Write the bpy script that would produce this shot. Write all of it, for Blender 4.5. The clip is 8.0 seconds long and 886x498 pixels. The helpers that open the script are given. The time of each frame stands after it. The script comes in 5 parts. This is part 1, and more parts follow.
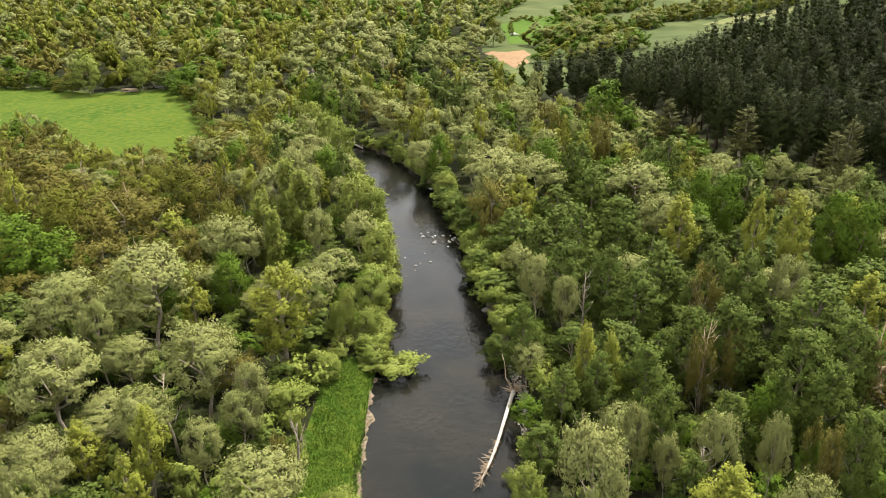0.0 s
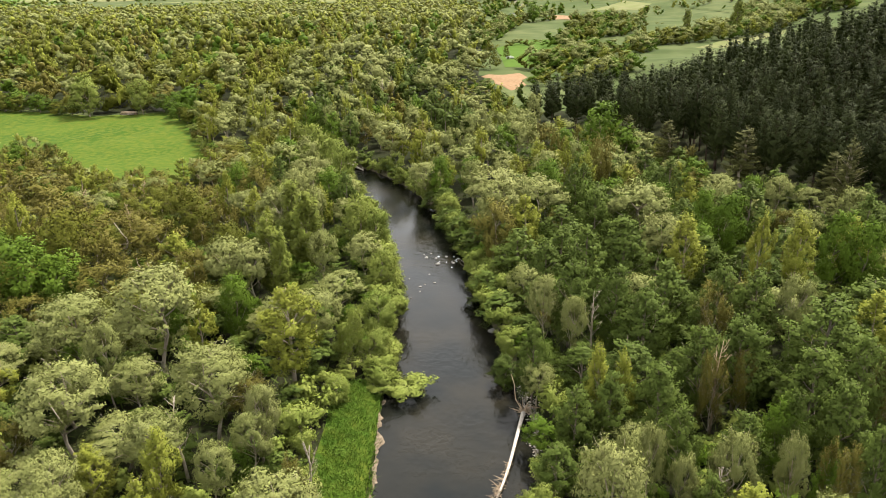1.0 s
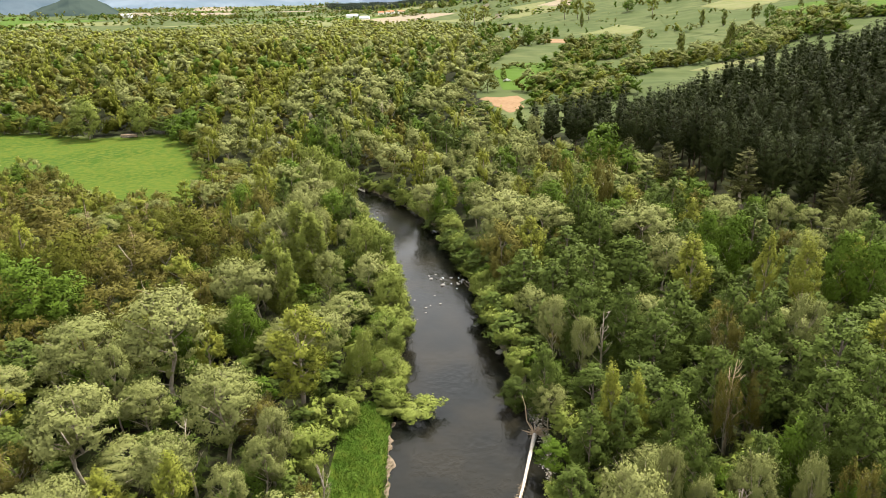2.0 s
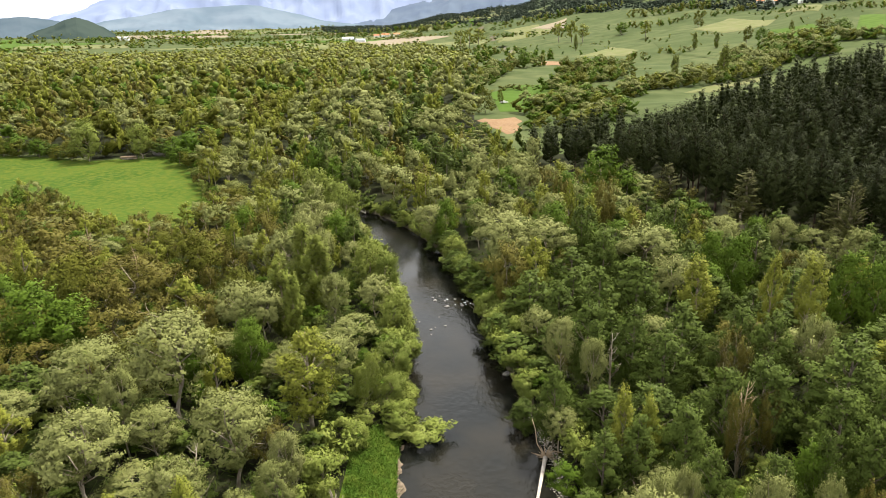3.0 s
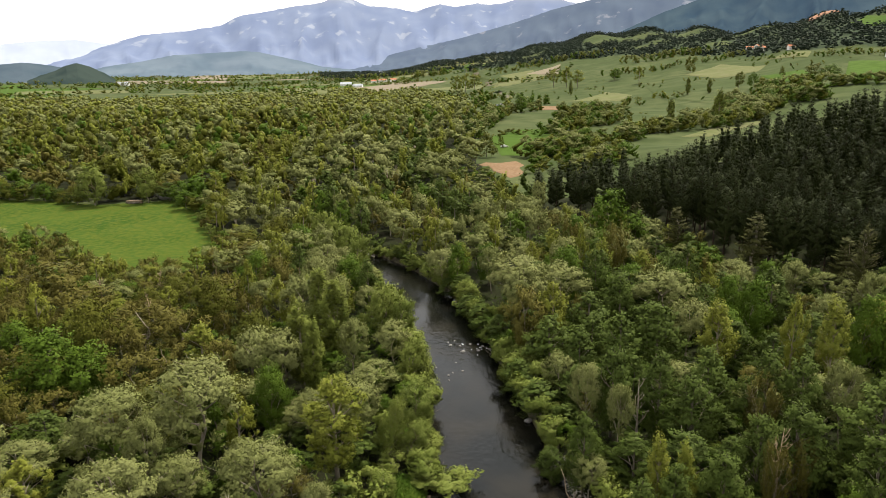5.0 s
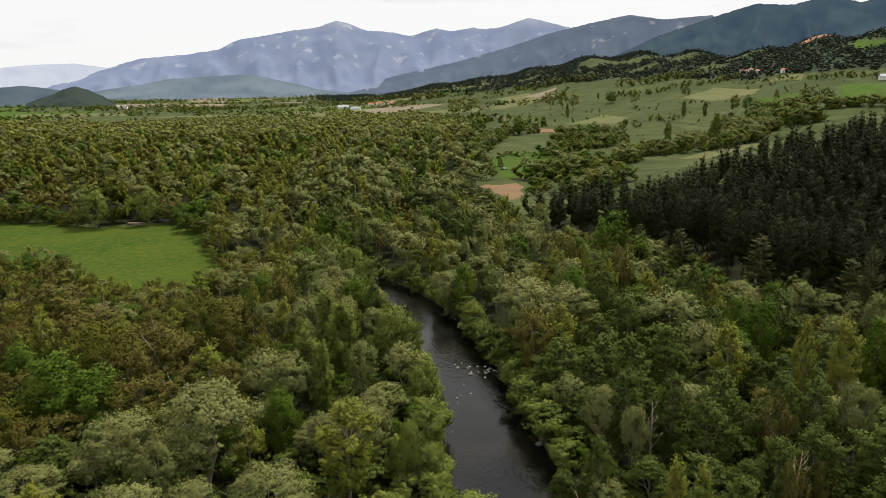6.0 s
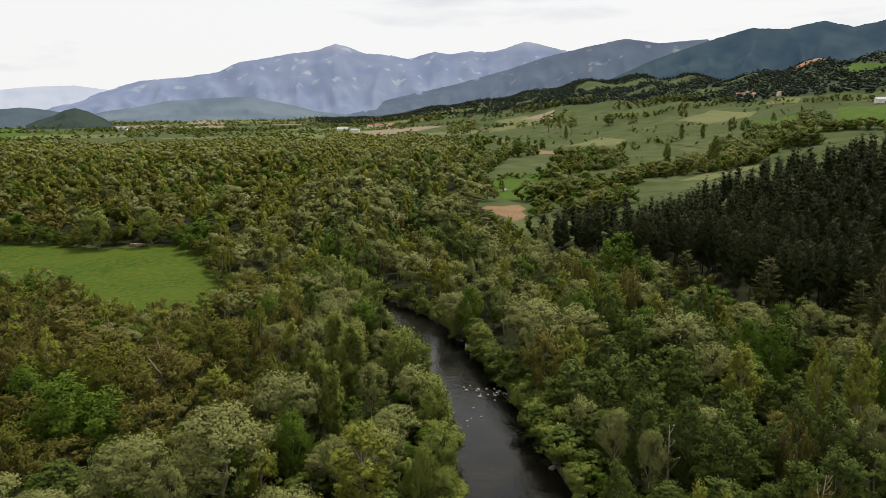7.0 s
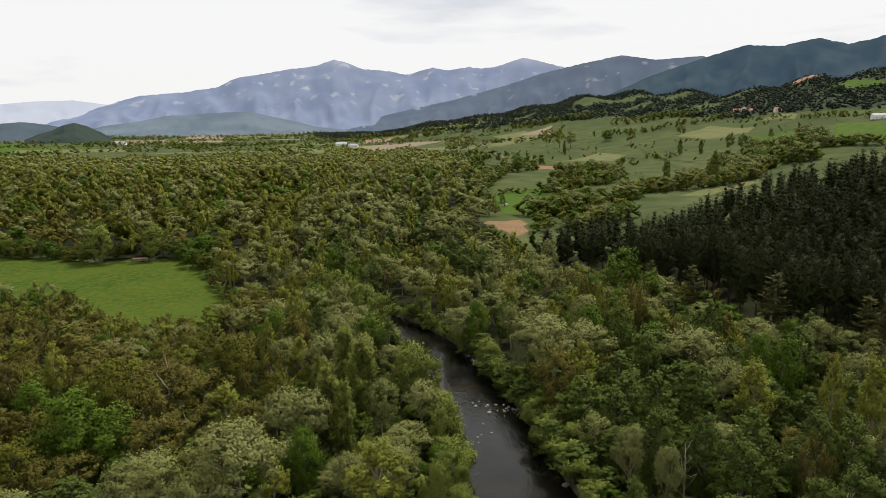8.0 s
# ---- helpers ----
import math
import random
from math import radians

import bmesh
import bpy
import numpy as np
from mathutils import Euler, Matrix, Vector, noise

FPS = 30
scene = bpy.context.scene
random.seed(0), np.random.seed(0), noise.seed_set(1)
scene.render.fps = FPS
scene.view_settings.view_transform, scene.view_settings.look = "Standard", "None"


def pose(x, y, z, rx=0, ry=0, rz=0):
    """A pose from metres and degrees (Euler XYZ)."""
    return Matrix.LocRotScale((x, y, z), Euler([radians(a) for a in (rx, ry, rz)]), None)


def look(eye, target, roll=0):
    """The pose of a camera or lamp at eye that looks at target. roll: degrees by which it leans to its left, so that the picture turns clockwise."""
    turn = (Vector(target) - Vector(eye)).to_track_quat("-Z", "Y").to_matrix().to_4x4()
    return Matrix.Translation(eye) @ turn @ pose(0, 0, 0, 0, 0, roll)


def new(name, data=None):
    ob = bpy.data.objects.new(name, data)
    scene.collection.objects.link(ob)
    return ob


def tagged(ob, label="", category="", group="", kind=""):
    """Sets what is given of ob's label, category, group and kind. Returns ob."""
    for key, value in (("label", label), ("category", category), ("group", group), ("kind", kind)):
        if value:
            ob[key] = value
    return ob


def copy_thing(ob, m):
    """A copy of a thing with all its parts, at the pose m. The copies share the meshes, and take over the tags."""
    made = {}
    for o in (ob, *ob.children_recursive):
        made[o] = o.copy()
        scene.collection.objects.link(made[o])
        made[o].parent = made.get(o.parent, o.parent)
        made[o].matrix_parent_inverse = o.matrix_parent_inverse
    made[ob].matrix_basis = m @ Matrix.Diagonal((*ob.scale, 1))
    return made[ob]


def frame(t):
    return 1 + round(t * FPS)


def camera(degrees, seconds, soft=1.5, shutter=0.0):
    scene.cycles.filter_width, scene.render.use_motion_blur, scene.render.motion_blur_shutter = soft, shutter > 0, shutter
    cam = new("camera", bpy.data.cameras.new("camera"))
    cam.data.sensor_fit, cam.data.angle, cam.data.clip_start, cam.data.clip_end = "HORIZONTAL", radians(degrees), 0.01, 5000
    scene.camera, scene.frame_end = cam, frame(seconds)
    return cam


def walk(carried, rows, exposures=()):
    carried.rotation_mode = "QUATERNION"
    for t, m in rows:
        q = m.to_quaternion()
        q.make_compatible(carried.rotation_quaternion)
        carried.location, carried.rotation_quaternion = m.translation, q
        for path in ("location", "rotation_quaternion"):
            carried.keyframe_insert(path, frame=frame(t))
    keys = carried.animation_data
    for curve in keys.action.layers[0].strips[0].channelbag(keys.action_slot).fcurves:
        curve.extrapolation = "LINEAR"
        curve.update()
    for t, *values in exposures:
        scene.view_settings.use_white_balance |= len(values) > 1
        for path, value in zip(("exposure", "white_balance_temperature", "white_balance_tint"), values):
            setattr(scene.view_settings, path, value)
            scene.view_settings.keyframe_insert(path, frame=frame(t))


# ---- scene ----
cam = camera(65.0, 8.0, soft=0.5)
PATH = [
    (0, (-1.347, -0.399, 45.606), (-1.362, 1.446, 44.833), -0.8),
    (0.5, (-2.198, -0.449, 45.569), (-2.204, 1.408, 44.827), -0.8),
    (1, (-3.027, -0.447, 45.499), (-3.024, 1.421, 44.784), -0.8),
    (1.5, (-3.899, -0.425, 45.432), (-3.889, 1.454, 44.746), -0.8),
    (3, (-6.32, -0.421, 45.639), (-6.286, 1.486, 45.038), -0.8),
    (3.5, (-7.159, -0.446, 45.778), (-7.121, 1.47, 45.206), -0.8),
    (4, (-8.119, -0.415, 45.983), (-8.076, 1.509, 45.441), -0.8),
    (4.5, (-8.983, -0.307, 46.089), (-8.937, 1.625, 45.575), -0.8),
    (6, (-11.69, -0.166, 46.14), (-11.628, 1.787, 45.716), -0.8),
    (6.5, (-12.651, 0.083, 46.1), (-12.585, 2.042, 45.707), -0.8),
    (7, (-13.625, 0.357, 46.052), (-13.555, 2.322, 45.688), -0.7),
    (7.5, (-14.608, 0.544, 46.042), (-14.534, 2.513, 45.701), -0.6),
    (8, (-15.613, 0.636, 46.055), (-15.535, 2.608, 45.733), -0.6),
]
EXPOSURES = [(0, 1.32), (1.5, 1.32), (3.5, 1.06), (4.5, 0.82), (6.2, -0.02), (8.0, -0.03)]
walk(cam, [(t, look(eye, target, roll)) for t, eye, target, roll in PATH], EXPOSURES)

# ---- sky and sun: a bright, thinly overcast afternoon ----
SUN_ELEVATION, SUN_TURN = 60.0, 40.0
world = bpy.data.worlds.new("world")
scene.world = world
world.use_nodes = True
wn, wl = world.node_tree.nodes, world.node_tree.links
wn.clear()
sky = wn.new("ShaderNodeTexSky")
sky.sky_type, sky.sun_disc = "NISHITA", False
sky.sun_elevation, sky.sun_rotation = radians(SUN_ELEVATION), radians(SUN_TURN)
sky.air_density, sky.dust_density = 1.0, 3.0
coord = wn.new("ShaderNodeTexCoord")
stretch = wn.new("ShaderNodeMapping")
stretch.inputs["Scale"].default_value = (1.6, 1.6, 9.0)
cloud = wn.new("ShaderNodeTexNoise")
cloud.inputs["Scale"].default_value, cloud.inputs["Detail"].default_value = 1.7, 5.0
cloud_ramp = wn.new("ShaderNodeValToRGB")
cloud_ramp.color_ramp.elements[0].position, cloud_ramp.color_ramp.elements[0].color = 0.25, (7.6, 7.9, 8.6, 1)
cloud_ramp.color_ramp.elements[1].position, cloud_ramp.color_ramp.elements[1].color = 0.43, (11.4, 11.35, 11.3, 1)
sky_mix = wn.new("ShaderNodeMix")
sky_mix.data_type = "RGBA"
sky_mix.inputs["Factor"].default_value = 0.93
background = wn.new("ShaderNodeBackground")
background.inputs["Strength"].default_value = 0.087
world_out = wn.new("ShaderNodeOutputWorld")
wl.new(coord.outputs["Generated"], stretch.inputs["Vector"])
wl.new(stretch.outputs[0], cloud.inputs["Vector"])
wl.new(cloud.outputs["Fac"], cloud_ramp.inputs["Fac"])
wl.new(sky.outputs[0], sky_mix.inputs["A"])
wl.new(cloud_ramp.outputs[0], sky_mix.inputs["B"])
wl.new(sky_mix.outputs["Result"], background.inputs["Color"])
wl.new(background.outputs[0], world_out.inputs["Surface"])

sun_data = bpy.data.lights.new("sun", "SUN")
sun_data.energy, sun_data.angle, sun_data.color = 4.9, radians(8), (1.0, 0.95, 0.84)
sun = new("sun", sun_data)
sun_way = Vector((math.sin(radians(SUN_TURN)) * math.cos(radians(SUN_ELEVATION)),
                  math.cos(radians(SUN_TURN)) * math.cos(radians(SUN_ELEVATION)), math.sin(radians(SUN_ELEVATION))))
sun.matrix_world = look(sun_way * 100, (0, 0, 0))


# ---- materials ----
def nodes_of(name):
    m = bpy.data.materials.new(name)
    m.use_nodes = True
    n, l = m.node_tree.nodes, m.node_tree.links
    return m, n, l, n["Principled BSDF"]


def noise_node(n, l, scale, detail=3.0, vector=None):
    t = n.new("ShaderNodeTexNoise")
    t.inputs["Scale"].default_value, t.inputs["Detail"].default_value = scale, detail
    if vector is None:
        vector = n.new("ShaderNodeNewGeometry").outputs["Position"]
    l.new(vector, t.inputs["Vector"])
    return t.outputs["Fac"]


def mixed(n, l, a, b, fac, mode="MIX"):
    x = n.new("ShaderNodeMix")
    x.data_type, x.blend_type = "RGBA", mode
    for key, value in (("Factor", fac), ("A", a), ("B", b)):
        if hasattr(value, "is_output"):
            l.new(value, x.inputs[key])
        elif key == "Factor":
            x.inputs[key].default_value = value
        else:
            x.inputs[key].default_value = (*value, 1)
    return x.outputs["Result"]


def spread(n, l, value, low, high, out_low=0.0, out_high=1.0):
    x = n.new("ShaderNodeMapRange")
    l.new(value, x.inputs["Value"])
    for key, v in (("From Min", low), ("From Max", high), ("To Min", out_low), ("To Max", out_high)):
        x.inputs[key].default_value = v
    return x.outputs["Result"]


def leaf_material(name, deep, mid, light, translucent=0.12):
    """Foliage: hue differs from tree to tree, from bough to bough and from leaf to leaf."""
    m, n, l, p = nodes_of(name)
    tree = n.new("ShaderNodeObjectInfo").outputs["Random"]
    broad = spread(n, l, noise_node(n, l, 0.13, 1.0), 0.35, 0.65)
    half = n.new("ShaderNodeMath")
    own = n.new("ShaderNodeAttribute")
    own.attribute_name = "tone"
    tree_tone = n.new("ShaderNodeMath")
    tree_tone.operation = "ADD"
    l.new(tree, tree_tone.inputs[0]), l.new(own.outputs["Fac"], tree_tone.inputs[1])
    fraction = n.new("ShaderNodeMath")
    fraction.operation = "FRACT"
    l.new(tree_tone.outputs[0], fraction.inputs[0])
    half.operation = "MULTIPLY_ADD"
    l.new(fraction.outputs[0], half.inputs[0]), l.new(broad, half.inputs[2])
    half.inputs[1].default_value = 1.6
    tone = spread(n, l, half.outputs[0], 0.2, 2.3)
    base = mixed(n, l, deep, mid, tone)
    leafy = n.new("ShaderNodeNewGeometry").outputs["Random Per Island"]
    colour = mixed(n, l, base, light, spread(n, l, leafy, 0.3, 1.0, 0.0, 0.3))
    bough = noise_node(n, l, 0.9, 2.0)
    colour = mixed(n, l, colour, light, spread(n, l, bough, 0.5, 0.72, 0.0, 0.35))
    colour = mixed(n, l, colour, deep, spread(n, l, bough, 0.28, 0.46, 0.6, 0.0))
    l.new(colour, p.inputs["Base Color"])
    p.inputs["Roughness"].default_value = 0.55
    p.inputs["Specular IOR Level"].default_value = 0.03
    through_leaf = n.new("ShaderNodeBsdfTranslucent")
    l.new(colour, through_leaf.inputs["Color"])
    blend = n.new("ShaderNodeMixShader")
    blend.inputs[0].default_value = translucent
    l.new(p.outputs[0], blend.inputs[1]), l.new(through_leaf.outputs[0], blend.inputs[2])
    l.new(blend.outputs[0], n["Material Output"].inputs["Surface"])
    return m


def rough_material(name, a, b, c, scales=(0.3, 4.0), roughness=0.9, bump=0.4, bump_scale=6.0, bump_distance=0.05):
    m, n, l, p = nodes_of(name)
    one = spread(n, l, noise_node(n, l, scales[0], 3.0), 0.38, 0.62)
    two = spread(n, l, noise_node(n, l, scales[1], 4.0), 0.4, 0.68)
    l.new(mixed(n, l, mixed(n, l, a, b, one), c, two), p.inputs["Base Color"])
    p.inputs["Roughness"].default_value = roughness
    p.inputs["Specular IOR Level"].default_value = 0.05
    if bump:
        x = n.new("ShaderNodeBump")
        x.inputs["Strength"].default_value, x.inputs["Distance"].default_value = bump, bump_distance
        l.new(noise_node(n, l, bump_scale, 5.0), x.inputs["Height"])
        l.new(x.outputs[0], p.inputs["Normal"])
    return m


LEAF = {
    "willow": leaf_material("silvery_willow_leaf", (0.124, 0.137, 0.0394), (0.17, 0.178, 0.0586), (0.191, 0.194, 0.0795)),
    "bank": leaf_material("fresh_willow_leaf", (0.0983, 0.127, 0.0222), (0.14, 0.165, 0.031), (0.209, 0.221, 0.0661)),
    "alder": leaf_material("alder_leaf", (0.0408, 0.0594, 0.0101), (0.0673, 0.0931, 0.0168), (0.0969, 0.119, 0.0314)),
    "poplar": leaf_material("young_poplar_leaf", (0.121, 0.137, 0.0181), (0.154, 0.163, 0.0226), (0.2, 0.202, 0.0423)),
    "lombardy": leaf_material("lombardy_poplar_leaf", (0.0951, 0.118, 0.018), (0.124, 0.143, 0.0242), (0.177, 0.183, 0.0484)),
    "green": leaf_material("broad_green_leaf", (0.0429, 0.075, 0.00684), (0.0657, 0.105, 0.0103), (0.102, 0.143, 0.0205)),
    "brown": leaf_material("budding_leaf", (0.0759, 0.069, 0.0127), (0.0973, 0.0879, 0.0174), (0.136, 0.118, 0.0354)),
    "larch": leaf_material("pale_conifer_needle", (0.0429, 0.0454, 0.0128), (0.0573, 0.0581, 0.0174), (0.0956, 0.091, 0.0328)),
    "pine": leaf_material("pine_needle", (0.0102, 0.0134, 0.00336), (0.0265, 0.0337, 0.00952), (0.0449, 0.0535, 0.0168), 0.03),
    # leaf colours pushed to blue-green, in place of haze over the far slopes
    "far": leaf_material("hazed_hill_leaf", (0.0137, 0.0225, 0.0152), (0.0304, 0.0406, 0.0248), (0.038, 0.0492, 0.0291), 0.04),
    "dull": leaf_material("old_wood_leaf", (0.0526, 0.06, 0.0073), (0.084, 0.0873, 0.011), (0.13, 0.126, 0.0254)),
}
BARK = rough_material("grey_brown_bark", (0.16, 0.13, 0.10), (0.25, 0.21, 0.17), (0.10, 0.085, 0.065), (0.5, 3.0), 0.9, 0.6, 9.0)
PINE_BARK = rough_material("pine_bark", (0.07, 0.05, 0.038), (0.10, 0.068, 0.05), (0.045, 0.035, 0.028), (0.5, 3.0), 0.95, 0.6, 9.0)
PALE_BARK = rough_material("pale_bark", (0.23, 0.19, 0.145), (0.18, 0.145, 0.105), (0.29, 0.255, 0.205), (0.5, 3.0), 0.9, 0.5, 9.0)
DEAD = rough_material("bleached_deadwood", (0.42, 0.37, 0.32), (0.28, 0.23, 0.19), (0.52, 0.48, 0.43), (0.7, 6.0), 0.85, 0.6, 14.0)
ROOT = rough_material("dry_root", (0.30, 0.22, 0.15), (0.22, 0.16, 0.10), (0.38, 0.29, 0.2), (0.7, 6.0), 0.95, 0.5, 14.0)
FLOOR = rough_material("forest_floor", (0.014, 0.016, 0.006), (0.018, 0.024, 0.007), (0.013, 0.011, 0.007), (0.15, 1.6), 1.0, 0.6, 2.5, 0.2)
MEADOW = rough_material("meadow_grass", (0.026, 0.055, 0.006), (0.04, 0.068, 0.008), (0.066, 0.078, 0.010), (0.035, 0.6), 1.0, 0.5, 3.0, 0.1)
FIELD = rough_material("field_grass", (0.046, 0.061, 0.020), (0.07, 0.081, 0.031), (0.035, 0.049, 0.015), (0.010, 0.045), 1.0, 0.0)
SCRUB = rough_material("forest_hillside", (0.022, 0.034, 0.018), (0.03, 0.044, 0.022), (0.045, 0.058, 0.028), (0.006, 0.04), 1.0, 0.0)
BRIGHT_FIELD = rough_material("spring_corn", (0.044, 0.08, 0.0096), (0.056, 0.092, 0.0144), (0.0384, 0.068, 0.008), (0.01, 0.08), 1.0, 0.0)
PALE_FIELD = rough_material("dry_pasture", (0.101, 0.109, 0.0413), (0.0863, 0.0975, 0.0338), (0.12, 0.116, 0.0562), (0.012, 0.08), 1.0, 0.0)
TILLED = rough_material("tilled_soil", (0.168, 0.14, 0.096), (0.144, 0.116, 0.08), (0.192, 0.16, 0.116), (0.03, 0.3), 1.0, 0.0)
RED_SOIL = rough_material("red_eroded_earth", (0.24, 0.12, 0.075), (0.19, 0.10, 0.06), (0.30, 0.18, 0.12), (0.02, 0.1), 1.0, 0.0)
SAND = rough_material("bare_sandy_soil", (0.163, 0.101, 0.0553), (0.137, 0.0845, 0.0455), (0.195, 0.13, 0.078), (0.07, 0.8), 1.0, 0.4, 2.0, 0.1)
GRAVEL = rough_material("pale_gravel", (0.30, 0.27, 0.23), (0.24, 0.21, 0.18), (0.38, 0.35, 0.31), (0.8, 7.0), 0.95, 0.6, 8.0)
STONE = rough_material("river_stone", (0.22, 0.205, 0.19), (0.30, 0.28, 0.26), (0.13, 0.12, 0.11), (0.8, 5.0), 0.7, 0.4, 8.0)
SOIL = rough_material("eroded_bank_soil", (0.12, 0.0896, 0.06), (0.072, 0.056, 0.036), (0.192, 0.152, 0.112), (0.6, 4.0), 1.0, 0.7, 4.0, 0.1)
BED = rough_material("stony_river_bed", (0.10, 0.085, 0.055), (0.14, 0.12, 0.08), (0.06, 0.055, 0.04), (0.3, 2.5), 1.0, 0.4, 4.0, 0.1)
GRASS = leaf_material("bank_grass_blade", (0.046, 0.0872, 0.0092), (0.0644, 0.11, 0.0129), (0.102, 0.142, 0.0276))


def water_material():
    m, n, l, p = nodes_of("river_water")
    place = n.new("ShaderNodeNewGeometry").outputs["Position"]
    grow = n.new("ShaderNodeMapping")
    grow.inputs["Scale"].default_value = (1.0, 0.6, 1.0)
    l.new(place, grow.inputs["Vector"])
    murk = spread(n, l, noise_node(n, l, 0.11, 3.0), 0.35, 0.65)
    l.new(mixed(n, l, (0.004, 0.005, 0.0045), (0.012, 0.0105, 0.007), murk), p.inputs["Base Color"])
    calm = spread(n, l, noise_node(n, l, 0.06, 2.0), 0.38, 0.62)
    p.inputs["Roughness"].default_value = 0.06
    p.inputs["IOR"].default_value = 1.33
    p.inputs["Specular IOR Level"].default_value = 0.33
    ripple = noise_node(n, l, 1.7, 6.0, grow.outputs[0])
    swell = noise_node(n, l, 0.45, 2.0, grow.outputs[0])
    both = n.new("ShaderNodeMath")
    both.operation = "MULTIPLY_ADD"
    l.new(swell, both.inputs[0]), l.new(ripple, both.inputs[2])
    both.inputs[1].default_value = 0.8
    bump = n.new("ShaderNodeBump")
    l.new(spread(n, l, calm, 0.0, 1.0, 0.25, 0.8), bump.inputs["Strength"])
    bump.inputs["Distance"].default_value = 0.13
    l.new(both.outputs[0], bump.inputs["Height"])
    l.new(bump.outputs[0], p.inputs["Normal"])
    return m


WATER = water_material()


# ---- mesh helpers ----
def mesh_of(name, verts, faces, material, smooth=False):
    me = bpy.data.meshes.new(name)
    me.from_pydata([tuple(v) for v in verts] if not isinstance(verts, np.ndarray) else verts.tolist(), [],
                   faces.tolist() if isinstance(faces, np.ndarray) else faces)
    for one in (material if isinstance(material, (list, tuple)) else [material]):
        me.materials.append(one)
    if smooth:
        me.shade_smooth()
    me.update()
    return me


def foliage(name, verts, faces, normals, material):
    """A mesh of many leaves, shaded softly by the way each bough faces."""
    me = bpy.data.meshes.new(name)
    n, m = len(verts), len(faces)
    me.vertices.add(n)
    me.vertices.foreach_set("co", np.ascontiguousarray(verts, dtype=np.float32).ravel())
    me.loops.add(3 * m)
    me.loops.foreach_set("vertex_index", np.ascontiguousarray(faces, dtype=np.int32).ravel())
    me.polygons.add(m)
    me.polygons.foreach_set("loop_start", np.arange(0, 3 * m, 3, dtype=np.int32))
    me.polygons.foreach_set("use_smooth", np.ones(m, dtype=bool))
    me.materials.append(material)
    me.update(calc_edges=True)
    me.normals_split_custom_set_from_vertices(normals.tolist())
    return me


def part(name, me, parent, label=""):
    ob = new(name, me)
    ob.parent = parent
    if label:
        tagged(ob, label)
    return ob


def tube(points, radii, sides=6):
    """A tapered tube along points: vertices and faces."""
    verts, faces = [], []
    pts = [Vector(p) for p in points]
    for i, p in enumerate(pts):
        d = (pts[min(i + 1, len(pts) - 1)] - pts[max(i - 1, 0)]).normalized()
        side = d.cross(Vector((0.31, 0.77, 0.55))).normalized()
        up = d.cross(side)
        for k in range(sides):
            a = 2 * math.pi * k / sides
            verts.append(p + radii[i] * (math.cos(a) * side + math.sin(a) * up))
    for i in range(len(pts) - 1):
        for k in range(sides):
            a, b = i * sides + k, i * sides + (k + 1) % sides
            faces.append((a, b, b + sides, a + sides))
    faces.append(tuple(reversed(range(sides))))
    faces.append(tuple(range(len(verts) - sides, len(verts))))
    return verts, faces


def joined(pieces):
    verts, faces = [], []
    for v, f in pieces:
        k = len(verts)
        verts += list(v)
        faces += [tuple(i + k for i in q) for q in f]
    return verts, faces


def smoothstep(a, b, x):
    t = np.clip((np.asarray(x, float) - a) / (b - a), 0, 1)
    return t * t * (3 - 2 * t)


# ---- the lie of the land ----
RIVER = [(-2, -260), (-2, -40), (-2.3, 30), (-2.4, 50), (-1.6, 65), (-2.2, 76), (-3.2, 88), (-5.0, 108), (-8.6, 128),
         (-13.0, 146), (-20, 163), (-30, 179), (-46, 200), (-60, 235), (-58, 290), (-38, 350), (-5, 430), (22, 520),
         (38, 600), (46, 670), (62, 770), (95, 900), (120, 1100)]
RY = np.arange(-260, 1101, 1.0)
RX = np.interp(RY, [p[1] for p in RIVER], [p[0] for p in RIVER])
RX = np.convolve(np.pad(RX, 9, mode="edge"), np.ones(19) / 19, mode="valid")
RSLOPE = np.gradient(RX)


def river_x(y):
    return np.interp(y, RY, RX)


def river_half(y):
    return np.interp(y, [-260, 50, 64, 76, 88, 108, 130, 146, 176, 188, 560, 620, 1100], [7.4, 7.4, 8.3, 7.6, 7.0, 6.9, 7.4, 7.2, 6.2, 1.8, 2.2, 5.0, 5.0])


def river_off(x, y):
    """Signed distance from the river's middle line."""
    return (x - river_x(y)) / np.sqrt(1 + np.interp(y, RY, RSLOPE) ** 2)


def valley(y):
    return np.interp(y, [-500, 190, 300, 450, 1500, 3500, 5200], [1.8, 1.8, 4.5, 7.5, 20, 58, 90])


RIDGE_AZ = [-8, -3.8, -1.5, 1.3, 5.4, 10.4, 12.6, 15.6, 20.7, 24.3, 26.2, 28.4, 30.1, 33.9, 38.2]
RIDGE_EL = [0.004, 0.012, 0.018, 0.028, 0.036, 0.050, 0.058, 0.063, 0.064, 0.058, 0.064, 0.072, 0.075, 0.080, 0.086]


